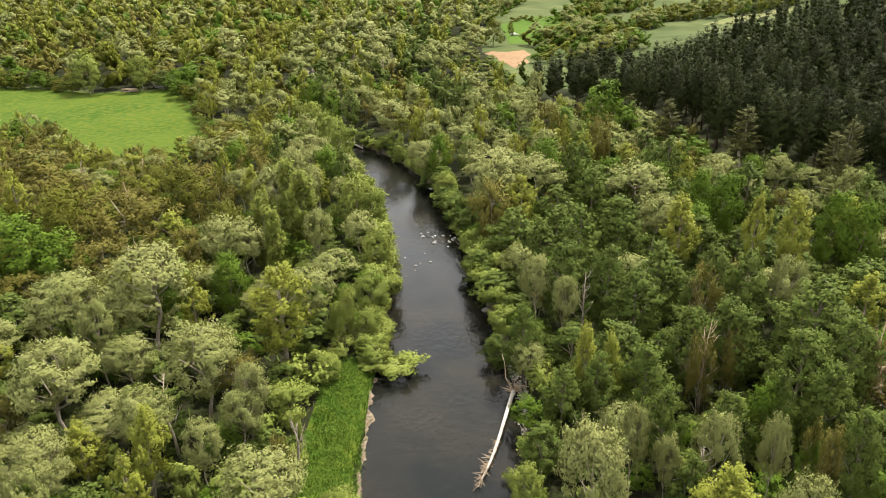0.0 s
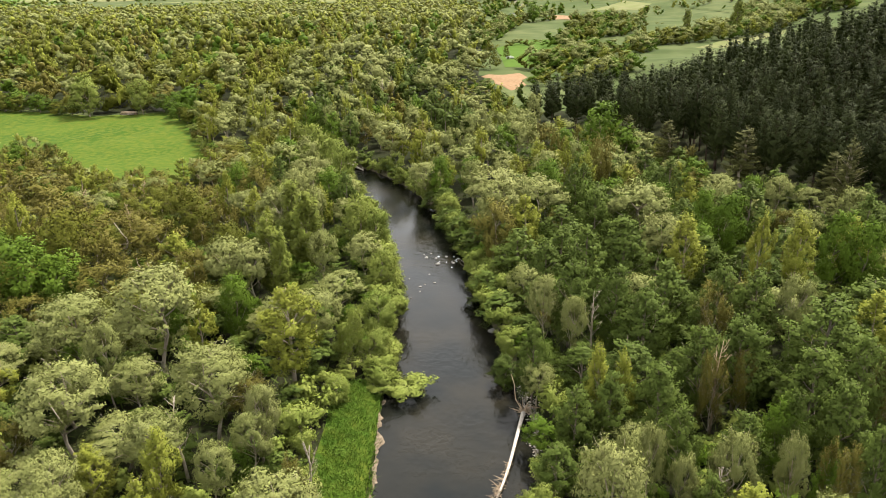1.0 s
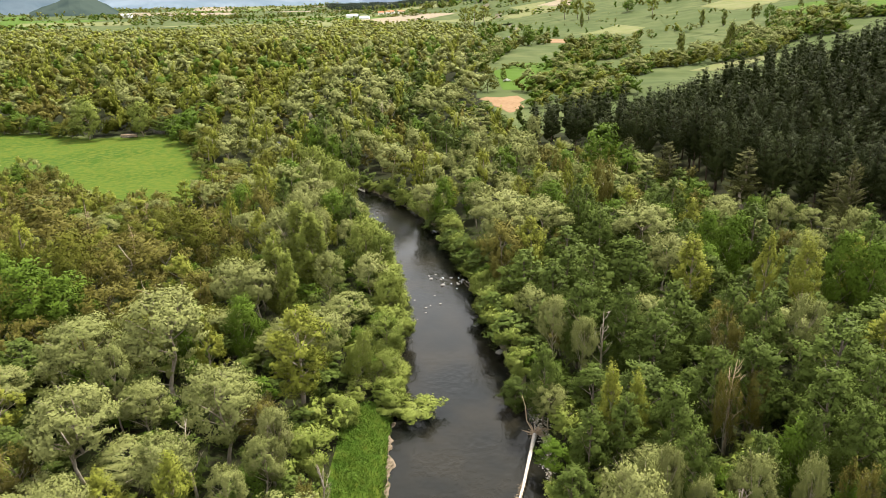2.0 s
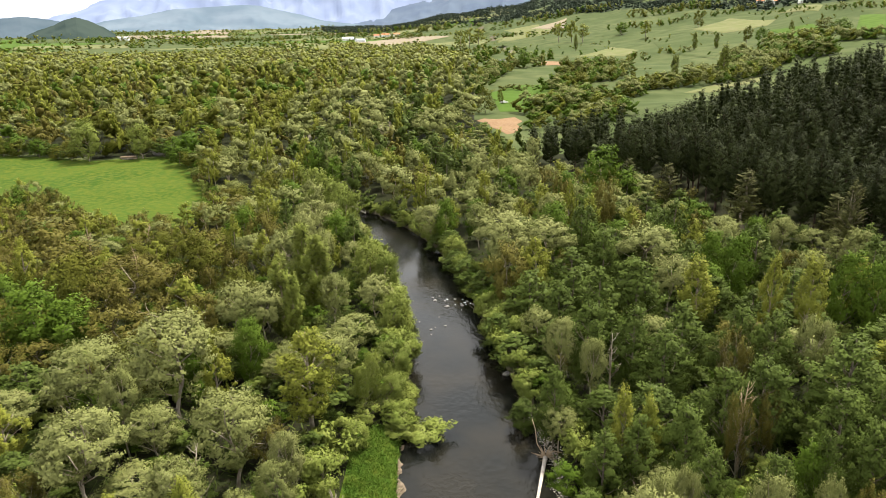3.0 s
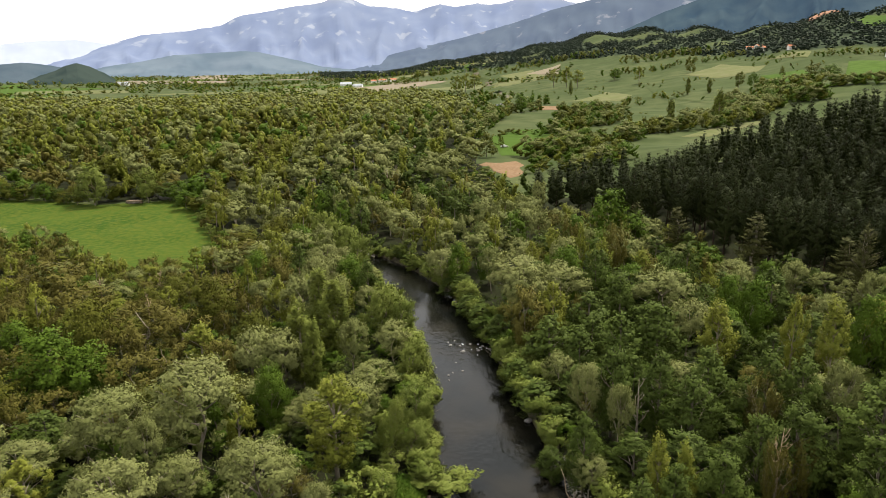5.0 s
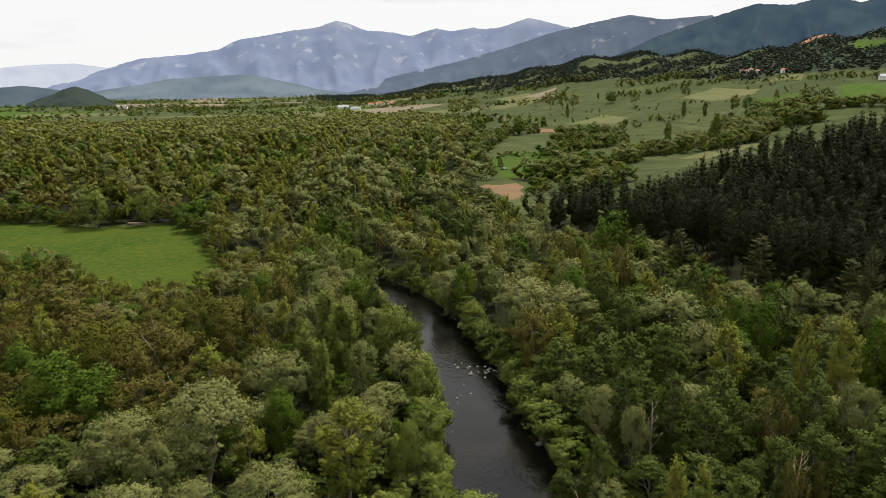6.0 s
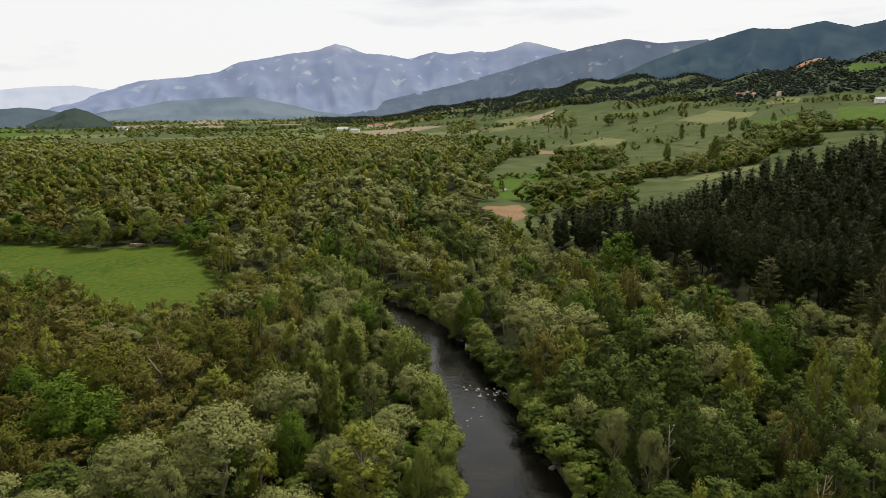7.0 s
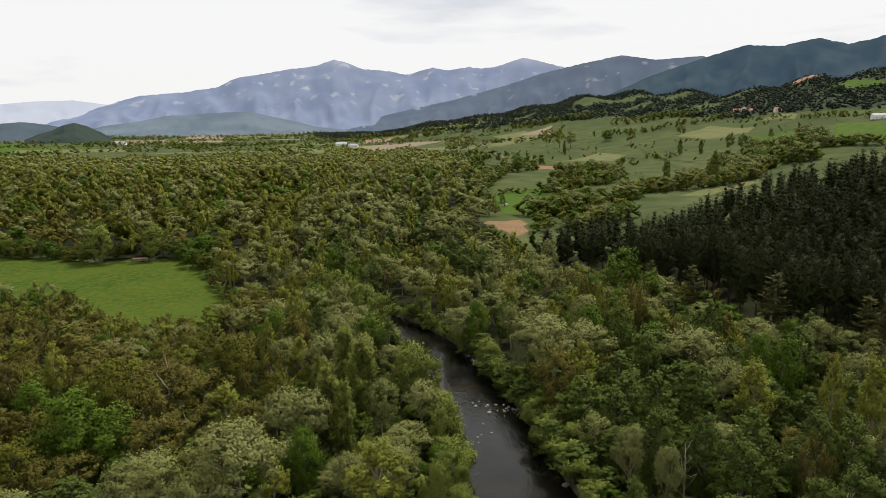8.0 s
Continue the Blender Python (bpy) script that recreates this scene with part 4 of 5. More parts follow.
HEDGES += [(-600, 1707, -467, 1820, 22, 12), (-837, 1790, -729, 1911, 18, 13), (-1149, 2148, -1109, 2386, 10, 14), (-567, 3264, -460, 3900, 20, 16), (192, 697, 135, 526, 8, 6)]
HEDGES += [(36, 610, 58, 624, 12, 10), (38, 454, 72, 477, 8, 4), (215, 1029, 254, 1016, 6, 6), (291, 974, 310, 937, 4, 6), (42, 352, 80, 362, 34, 9), (52, 345, 74, 372, 14, 8), (60, 385, 95, 405, 24, 9), (38, 300, 46, 330, 10, 5), (50, 290, 88, 330, 44, 8)]
HEDGES += [(180, 470, 262, 560, 44, 11), (232, 548, 300, 604, 44, 12), (95, 560, 190, 690, 30, 8), (300, 640, 350, 720, 30, 12)]
HEDGES += [(22, 440, 34, 520, 12, 9), (36, 520, 66, 640, 26, 10), (42, 640, 110, 705, 22, 9), (50, 760, 66, 900, 20, 11), (34, 900, 120, 985, 18, 10), (20, 1000, 90, 1080, 16, 11)]
HEDGE_SPOTS = []
for ax, ay, bx, by, n, tall in HEDGES:
    for k in range(int(n * 1.7)):
        f = (k + RNG.random()) / (n * 1.7)
        wander = 3.0 + max(0, ay - 500) / 220
        x, y = ax + (bx - ax) * f + RNG.gauss(0, wander), ay + (by - ay) * f + RNG.gauss(0, wander * 1.5)
        h = tall * RNG.uniform(0.45, 1.25)
        HEDGE_SPOTS.append((RNG.choice(("green", "green", "dull", "willow", "willow", "poplar")), x, y, h, h * 0.34 + 1.0))
for _ in range(420):
    y = RNG.uniform(420, 1350)
    x = RNG.uniform(wood_edge(y) + 12, 0.62 * y)
    if is_wood(x, y) or noise.noise(Vector((x / 60, y / 60, 1.5))) < 0.2:
        continue
    h = RNG.uniform(2, 8)
    HEDGE_SPOTS.append((RNG.choice(("green", "alder", "dull", "willow", "poplar", "bush")), x, y, h, h * 0.34 + 0.8))
wood_mass("hedgerow trees and thickets between the far fields", [s for s in HEDGE_SPOTS if s[2] < 700], 3, "hedges")
wood_mass("hedgerow trees and thickets between the far fields", [s for s in HEDGE_SPOTS if s[2] >= 700], 4, "hedges")
for x, y, h, r in [(174, 519, 18.3, 3.0), (195, 484, 26.0, 3.6), (194, 972, 22.9, 2.4), (294, 807, 19.8, 3.0), (312, 791, 17.5, 2.6)]:
    plant("lombardy", 1, x, y, h, r * 1.4)
for x, y, h, r in [(303, 1023, 26, 8), (354, 810, 20, 6), (355, 777, 19, 7), (293, 614, 17, 9), (22, 351, 13.5, 5), (415, 834, 13, 3.4), (218, 1123, 34, 10), (204, 1156, 32, 10), (230, 1098, 29, 10),
                   (85, 678, 20, 8), (84, 1277, 32, 12), (48, 1189, 30, 11), (65, 1225, 34, 11), (296, 1126, 20, 12), (411, 758, 16, 11), (414, 731, 15, 10), (33, 384, 8.2, 1.8), (394, 1067, 14.8, 8)]:
    plant("poplar" if h > 25 else RNG.choice(("green", "dull")), 2, x, y, h, r)

# scattered trees over the far plain and the forested slopes
SLOPE, FOREST = [], []
for _ in range(30000):
    az, d = RNG.uniform(-34, 40), 620 + 3300 * RNG.random() ** 0.85
    x, y = -15 + d * math.sin(radians(az)), d * math.cos(radians(az))
    if is_forest(x, y):
        FOREST.append((RNG.choice(("pine", "alder", "dull")), x, y, RNG.uniform(8, 13), RNG.uniform(4.2, 6.4) * (0.75 + d / 4500)))
    elif d > (950 if az < -8 else 1350) and az < 12 and RNG.random() < 0.5:
        if noise.noise(Vector((x / 330, y / 120, 3.1))) + 0.5 * noise.noise(Vector((x / 110, y / 60, 7.7))) > 0.12:
            SLOPE.append((RNG.choice(("dull", "green", "alder", "poplar")), x, y, RNG.uniform(6, 12), RNG.uniform(4, 7)))
wood_mass("scattered trees and copses over the far plain", SLOPE, 5, "copses")
wood_mass("dark forest on distant slopes, leaves tinted blue-green for haze", FOREST, 5, "forest", "far")


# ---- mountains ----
def far_material(name, low, high, pale, haze_glow, rock=0.0):
    """Blue with distance: haze is painted into the base colour and the emission."""
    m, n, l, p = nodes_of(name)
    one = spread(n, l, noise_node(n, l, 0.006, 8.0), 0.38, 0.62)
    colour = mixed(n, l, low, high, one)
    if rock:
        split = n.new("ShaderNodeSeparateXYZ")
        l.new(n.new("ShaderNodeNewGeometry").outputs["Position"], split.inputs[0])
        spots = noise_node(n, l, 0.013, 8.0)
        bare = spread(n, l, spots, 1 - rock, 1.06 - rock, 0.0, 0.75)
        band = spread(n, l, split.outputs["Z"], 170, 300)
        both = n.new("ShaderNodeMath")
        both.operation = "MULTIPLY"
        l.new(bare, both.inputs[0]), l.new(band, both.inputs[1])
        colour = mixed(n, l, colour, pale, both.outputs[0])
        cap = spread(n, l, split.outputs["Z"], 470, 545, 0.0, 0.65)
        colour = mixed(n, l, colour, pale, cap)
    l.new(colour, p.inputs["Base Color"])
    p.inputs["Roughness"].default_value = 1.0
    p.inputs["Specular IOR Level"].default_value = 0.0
    l.new(mixed(n, l, colour, haze_glow, 0.85), p.inputs["Emission Color"])
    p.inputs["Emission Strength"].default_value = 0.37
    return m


def mountain(name, outline, dist, depth, material, label, rough=60.0, seed=0.0):
    """A range whose crest follows the outline of (bearing, rise), with folded slopes before it."""
    az0, az1 = outline[0][0], outline[-1][0]
    na, nd = 220, 34
    verts, faces = [], []
    for k in range(na + 1):
        az = az0 + (az1 - az0) * k / na
        crest = float(np.interp(az, [o[0] for o in outline], [o[1] for o in outline])) * dist + 46
        for i in range(nd + 1):
            t = i / nd
            d = dist - depth * (1 - t)
            x, y = -15 + d * math.sin(radians(az)), d * math.cos(radians(az))
            fold = abs(noise.noise(Vector((az * 0.35 + seed, t * 1.3, seed)))) + 0.5 * abs(noise.noise(Vector((az * 0.9 + seed, t * 3, 4.0))))
            z = 30 + (crest - 30) * t ** 1.1 - rough * (fold * 5.5 - 0.8) * t * (1 - t) * min(1.0, crest / 320) + rough * 0.25 * noise.noise(Vector((az * 2.2 + seed, t * 8, 2.0))) * (1 - t) * min(1.0, crest / 320)
            verts.append((x, y, z + (rough * 0.06 * noise.noise(Vector((az * 3, seed, 1.0))) if i == nd else 0)))
    for k in range(na):
        for i in range(nd):
            a = k * (nd + 1) + i
            faces.append((a, a + nd + 1, a + nd + 2, a + 1))
    tagged(new(name, mesh_of(name, verts, faces, material, True)), label, "mountain", kind="structure")


MAIN_RIDGE = [(-34, 0.012), (-28, 0.022), (-24.5, 0.0330), (-23.1, 0.0422), (-20.8, 0.0547), (-17.4, 0.0605), (-15.2, 0.0668), (-13.7, 0.0796), (-12.0, 0.0844),
              (-9.4, 0.0924), (-7.8, 0.0956), (-6.3, 0.1048), (-5.4, 0.1019), (-4.1, 0.0928), (-1.8, 0.0889), (-0.5, 0.0841), (1.6, 0.0939),
              (2.7, 0.0898), (4.5, 0.0941), (5.4, 0.0915), (6.7, 0.0942), (8.8, 0.1057), (10.3, 0.0990), (12.1, 0.0906), (14.7, 0.0668), (20, 0.03)]
MIDDLE_RIDGE = [(-9, 0.006), (-4, 0.022), (-0.5, 0.0361), (3.1, 0.0487), (7.7, 0.0694), (10.3, 0.0838), (13.4, 0.0953), (16.4, 0.1048), (18.9, 0.0972),
                (20.6, 0.0982), (22.4, 0.0996), (24.6, 0.0686), (30, 0.03)]
NEAR_RIDGE = [(4, 0.0), (10, 0.024), (14.8, 0.0478), (18.6, 0.0761), (20.6, 0.0873), (23.0, 0.0999), (25.3, 0.1105), (27.5, 0.1067), (30.0, 0.1140),
              (31.8, 0.1045), (33.1, 0.1081), (34.0, 0.1120), (40.0, 0.1158)]
# farther ranges get paler, bluer colour and emission to stand in for haze
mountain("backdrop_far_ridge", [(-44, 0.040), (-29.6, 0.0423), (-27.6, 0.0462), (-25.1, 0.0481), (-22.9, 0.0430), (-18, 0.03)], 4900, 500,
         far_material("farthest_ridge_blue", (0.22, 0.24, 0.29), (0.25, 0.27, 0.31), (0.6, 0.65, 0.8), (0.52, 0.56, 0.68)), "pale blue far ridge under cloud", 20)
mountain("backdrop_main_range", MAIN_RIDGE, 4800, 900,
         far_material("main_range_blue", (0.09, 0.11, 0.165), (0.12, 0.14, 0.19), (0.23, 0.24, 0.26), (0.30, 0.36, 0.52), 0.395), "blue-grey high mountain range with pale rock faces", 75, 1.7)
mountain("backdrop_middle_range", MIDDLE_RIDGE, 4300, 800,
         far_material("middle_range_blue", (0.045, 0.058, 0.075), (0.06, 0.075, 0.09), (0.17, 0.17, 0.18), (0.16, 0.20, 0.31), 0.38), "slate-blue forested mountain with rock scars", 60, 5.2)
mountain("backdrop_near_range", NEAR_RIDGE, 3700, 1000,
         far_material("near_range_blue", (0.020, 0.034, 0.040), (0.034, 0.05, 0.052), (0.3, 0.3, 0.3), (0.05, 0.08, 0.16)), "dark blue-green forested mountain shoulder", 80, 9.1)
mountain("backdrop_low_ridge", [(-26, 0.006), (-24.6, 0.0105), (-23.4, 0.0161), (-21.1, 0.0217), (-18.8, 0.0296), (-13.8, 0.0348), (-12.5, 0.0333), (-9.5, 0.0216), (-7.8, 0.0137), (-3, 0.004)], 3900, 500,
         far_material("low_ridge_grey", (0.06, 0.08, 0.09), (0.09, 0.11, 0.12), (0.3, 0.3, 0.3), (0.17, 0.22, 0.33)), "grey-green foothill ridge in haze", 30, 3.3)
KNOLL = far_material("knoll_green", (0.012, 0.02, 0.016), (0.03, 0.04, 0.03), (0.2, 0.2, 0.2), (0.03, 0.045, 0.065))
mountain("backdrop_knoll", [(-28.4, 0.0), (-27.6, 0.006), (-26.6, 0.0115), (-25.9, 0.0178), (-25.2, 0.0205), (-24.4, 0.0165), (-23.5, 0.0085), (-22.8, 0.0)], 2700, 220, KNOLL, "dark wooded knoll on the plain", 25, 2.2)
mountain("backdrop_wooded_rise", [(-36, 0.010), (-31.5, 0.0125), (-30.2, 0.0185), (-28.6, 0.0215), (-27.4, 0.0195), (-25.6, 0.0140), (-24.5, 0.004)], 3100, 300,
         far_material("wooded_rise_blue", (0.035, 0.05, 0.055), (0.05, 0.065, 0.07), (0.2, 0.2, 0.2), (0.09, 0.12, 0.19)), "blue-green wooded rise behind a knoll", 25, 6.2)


# ---- bare and odd trees, boulders and houses ----
def bare_tree(x, y, h, bark, label, seed):
    """A dead or leafless tree: trunk and forked bare boughs."""
    rng = random.Random(seed)
    thing = new("bare_tree")
    trunk = [(0, 0, -0.3), (rng.uniform(-.1, .1), 0, h * 0.3), (rng.uniform(-.3, .3), rng.uniform(-.3, .3), h * 0.65), (rng.uniform(-.5, .5), rng.uniform(-.5, .5), h)]
    v, f = tube(trunk, [0.17, 0.14, 0.09, 0.02], 7)
    part("trunk", mesh_of("trunk", v, f, bark, True), thing)
    for i in range(13):
        pieces = []
        s0 = rng.uniform(0.3, 0.95)
        k = min(2, int(s0 * 3))
        p0 = Vector(trunk[k]).lerp(Vector(trunk[k + 1]), s0 * 3 - k)
        a = i * 2.4
        way = Vector((math.cos(a), math.sin(a), rng.uniform(0.5, 1.4))).normalized()
        ln = h * rng.uniform(0.14, 0.34) * (1.25 - s0)
        mid, end = p0 + way * ln * 0.55, p0 + way * ln + Vector((0, 0, ln * 0.25))
        pieces.append(tube([p0, mid, end], [0.06, 0.04, 0.012], 4))
        for _ in range(4):
            tip = mid.lerp(end, rng.random()) + Vector((rng.uniform(-.5, .5), rng.uniform(-.5, .5), rng.uniform(.1, .8))) * ln * 0.5
            pieces.append(tube([mid.lerp(end, rng.random()), tip], [0.025, 0.008], 3))
        v, f = joined(pieces)
        part("branch", mesh_of("branch", v, f, bark, True), thing)
    thing.matrix_basis = pose(x, y, float(ground(x, y)), rng.uniform(-4, 4), rng.uniform(-4, 4), rng.uniform(0, 360))
    return tagged(thing, label, "bare tree", "bare trees")


for k, (x, y, h) in enumerate([(-15.2, 50.0, 7), (-20.3, 54.3, 8), (-27.1, 52.9, 9), (18.4, 43.5, 9), (15.0, 74.2, 9.5), (-20.6, 236.8, 14), (-22.5, 239, 13)]):
    bare_tree(x, y, h, PALE_BARK, "pale bleached leafless tree standing among green ones", k)
for k, (x, y, h) in enumerate([(24.1, 59.2, 11), (39.7, 57.8, 11), (-57.4, 152.9, 7), (-48, 149.7, 7), (-74.6, 134.3, 7), (-65, 140, 6), (-60, 120, 7), (-82.1, 281, 14)]):
    bare_tree(x, y, h, ROOT, "brown twiggy leafless tree in the scrub", 20 + k)
plant("larch", 0, 66.8, 115.1, 18.5, 3.0)
for x, y, h, r in [(60.0, 141.0, 15.5, 4.6), (50.0, 160.0, 13.0, 3.8), (71.0, 127.0, 13.0, 3.8), (44.0, 172.0, 12.0, 3.2)]:
    plant("larch", 1, x, y, h, r)


def house(x, y, w, d, h, turn, walls, roofing, label):
    """A small far house: walls, gabled roof, a door and windows."""
    thing = new("house")
    bm = bmesh.new()
    bmesh.ops.create_cube(bm, size=1.0, matrix=Matrix.Translation((0, 0, h / 2 - 0.3)) @ Matrix.Diagonal((w, d, h + 0.6, 1)))
    for sx in (-1, 1):
        a = [bm.verts.new((sx * w / 2, -d / 2, h)), bm.verts.new((sx * w / 2, d / 2, h)), bm.verts.new((sx * w / 2, 0, h + d * 0.32))]
        bm.faces.new(a)
    me = bpy.data.meshes.new("wall")
    bm.to_mesh(me), bm.free()
    me.materials.append(walls)
    part("wall", me, thing)
    ov = 0.5
    v = []
    for yy, zz in ((-d / 2 - ov, h - 0.2), (0, h + d * 0.34), (d / 2 + ov, h - 0.2)):
        for sx in (-1, 1):
            v += [(sx * (w / 2 + ov), yy, zz), (sx * (w / 2 + ov), yy, zz + 0.25)]
    f = [(0, 2, 6, 4), (1, 5, 7, 3), (4, 6, 10, 8), (5, 9, 11, 7), (0, 1, 3, 2), (8, 10, 11, 9), (0, 4, 5, 1), (4, 8, 9, 5), (2, 3, 7, 6), (6, 7, 11, 10)]
    part("roof", mesh_of("roof", v, f, roofing), thing)
    for k in range(3):
        u = (k - 1) * w * 0.3
        box = [(u + q * 0.6, -d / 2 - t, 1.0 + r * 1.3) for q in (-1, 1) for t in (-0.02, 0.06) for r in (0, 1)] if k != 1 else \
              [(u + q * 0.6, -d / 2 - t, r * 2.1) for q in (-1, 1) for t in (-0.02, 0.06) for r in (0, 1)]
        part("door" if k == 1 else "window", mesh_of("opening", box, [(0, 1, 3, 2), (4, 6, 7, 5), (0, 4, 5, 1), (2, 3, 7, 6), (1, 5, 7, 3), (0, 2, 6, 4)], BARK), thing)
    thing.matrix_basis = pose(x, y, float(ground(x, y)), 0, 0, turn)
    tagged(thing, label, "house", "far houses")


WHITEWASH = rough_material("whitewashed_wall", (0.7, 0.68, 0.64), (0.6, 0.58, 0.54), (0.75, 0.73, 0.7), (0.2, 2.0), 0.9, 0.0)
TILE = rough_material("clay_roof_tile", (0.42, 0.17, 0.09), (0.34, 0.14, 0.08), (0.48, 0.22, 0.13), (0.3, 2.0), 0.9, 0.0)
SHEET = rough_material("grey_roof_sheet", (0.35, 0.37, 0.4), (0.28, 0.3, 0.33), (0.42, 0.43, 0.45), (0.3, 2.0), 0.6, 0.0)
for k, (x, y, w, d, h) in enumerate([(-115, 1924, 22, 10, 5), (-87, 1919, 16, 9, 5), (-140, 1930, 14, 9, 4), (624, 1380, 13, 8, 5), (634, 1362, 15, 9, 5), (606, 1279, 12, 8, 5), (576, 1130, 10, 8, 5)]):
    house(x, y, w, d, h, k * 37 % 50 - 25, WHITEWASH, TILE, "white farmhouse with an orange clay tile roof")
for k, (x, y, w, d, h) in enumerate([(-169, 2944, 30, 12, 6), (-832, 1993, 30, 12, 6), (545, 828, 20, 8, 4), (-189, 1687, 26, 12, 5), (-154, 1608, 22, 10, 4)]):
    house(x, y, w, d, h, k * 23 % 40 - 20, WHITEWASH, SHEET, "pale farm shed with a grey sheet roof")

# ---- fallen tree in the river ----
def driftwood():
    rng = random.Random(4)
    thing = new("fallen_tree")
    thing.location = (5.7, 65.0, 0)
    spine = [(0.05, 0.2, 0.75), (-0.62, -2.2, 0.7), (-1.28, -4.6, 0.6), (-1.98, -7.2, 0.5), (-2.7, -9.6, 0.36), (-3.5, -11.8, 0.25), (-4.5, -14.2, 0.08)]
    v, f = tube(spine, [0.24, 0.21, 0.19, 0.17, 0.14, 0.11, 0.04], 9)
    part("trunk", mesh_of("trunk", v, f, DEAD, True), thing, "bleached barkless trunk")
    pieces = []
    for i in range(46):
        a, b = rng.uniform(0, 6.3), rng.uniform(-0.6, 1.1)
        way = Vector((math.cos(a) * math.cos(b), 0.45 * math.sin(a) + 0.35, math.sin(b) + 0.15))
        ln = rng.uniform(0.5, 1.5)
        p0 = Vector((0.05, 0.3, 0.75))
        pieces.append(tube([p0, p0 + way * ln * 0.5 + Vector((0, 0, rng.uniform(-.1, .15))), p0 + way * ln], [0.07, 0.045, 0.012], 4))
    pieces.append(tube([(0, 0.4, 0.8), (-0.7, 1.5, 1.7), (-0.75, 2.6, 2.9), (-1.0, 3.6, 3.6)], [0.09, 0.07, 0.05, 0.02], 5))
    pieces.append(tube([(0, 0.4, 0.8), (1.0, 0.5, 1.3), (2.2, 0.6, 1.0)], [0.09, 0.07, 0.03], 5))
    v, f = joined(pieces)
    part("root_plate", mesh_of("root_plate", v, f, ROOT, True), thing, "tangled brown upturned roots")
    for i in range(36):
        s0 = 0.52 + 0.48 * (i + rng.random()) / 36
        k = min(5, int(s0 * 6))
        p0 = Vector(spine[k]).lerp(Vector(spine[k + 1]), s0 * 6 - k)
        pieces = []
        for _ in range(5):
            way = Vector((rng.uniform(-1.0, 0.45), rng.uniform(-0.9, 0.3), rng.uniform(-0.1, 0.8)))
            ln = rng.uniform(0.3, 1.25) * (1.2 if s0 > 0.7 else 0.6)
            pieces.append(tube([p0, p0 + way * ln * 0.5, p0 + way * ln + Vector((0, 0, -0.12))], [0.035, 0.022, 0.008], 3))
        v, f = joined(pieces)
        part("branch", mesh_of("branch", v, f, ROOT), thing, "matted broken brown twigs")
    tagged(thing, "bleached fallen tree lying in the river by the bank", "fallen tree")


driftwood()


def fallen_log(points, radius, bark, label, seed, twigs=6):
    """A lying log with the stubs of its boughs."""
    rng = random.Random(seed)
    thing = new("fallen_log")
    thing.location = points[0]
    line = [Vector(p) - Vector(points[0]) for p in points]
    v, f = tube(line, [radius * (1 - 0.6 * k / (len(line) - 1)) for k in range(len(line))], 8)
    part("trunk", mesh_of("trunk", v, f, bark, True), thing)
    for _ in range(twigs):
        s = rng.uniform(0.3, 0.98) * (len(line) - 1)
        k = min(len(line) - 2, int(s))
        p0 = line[k].lerp(line[k + 1], s - k)
        way = Vector((rng.uniform(-1, 1), rng.uniform(-1, 1), rng.uniform(0.2, 1.0)))
        ln = radius * rng.uniform(4, 9)
        v, f = tube([p0, p0 + way * ln * 0.5, p0 + way * ln + Vector((0, 0, ln * 0.2))], [radius * 0.3, radius * 0.2, 0.01], 4)
        part("branch", mesh_of("branch", v, f, bark), thing)
    tagged(thing, label, "fallen log", "fallen logs")


fallen_log([(-27.6, 180.6, 0.9), (-25.5, 178.6, 0.6), (-23.2, 176.0, 0.25)], 0.4, DEAD, "pale bleached log stranded at the river bend", 3, 4)
fallen_log([(3.2, 114.4, 1.4), (1.9, 111.8, 0.7), (0.6, 109.0, 0.1)], 0.2, BARK, "dark broken bough reaching from the bank into riffles", 5, 7)


def log_pile(x, y):
    """Felled logs heaped at the edge of the meadow."""
    rng = random.Random(8)
    thing = new("log_pile")
    thing.location = (x, y, float(ground(x, y)))
    for k, (dx, dy, z) in enumerate([(0, 0, 0.35), (0.3, 0.8, 0.35), (-0.4, 1.6, 0.35), (0.1, 0.4, 0.95), (0.5, 1.2, 0.95)]):
        turn = rng.uniform(-0.25, 0.25)
        way = Vector((math.cos(turn), math.sin(turn), rng.uniform(-0.05, 0.08))) * rng.uniform(2.0, 3.4)
        mid = Vector((dx, dy, z))
        v, f = tube([mid - way, mid, mid + way], [0.36, 0.33, 0.28], 9)
        part("log", mesh_of("log", v, f, ROOT if k % 2 else BARK, True), thing)
    tagged(thing, "heap of felled brown logs at the meadow's edge", "log pile")


log_pile(-113.5, 247.5)


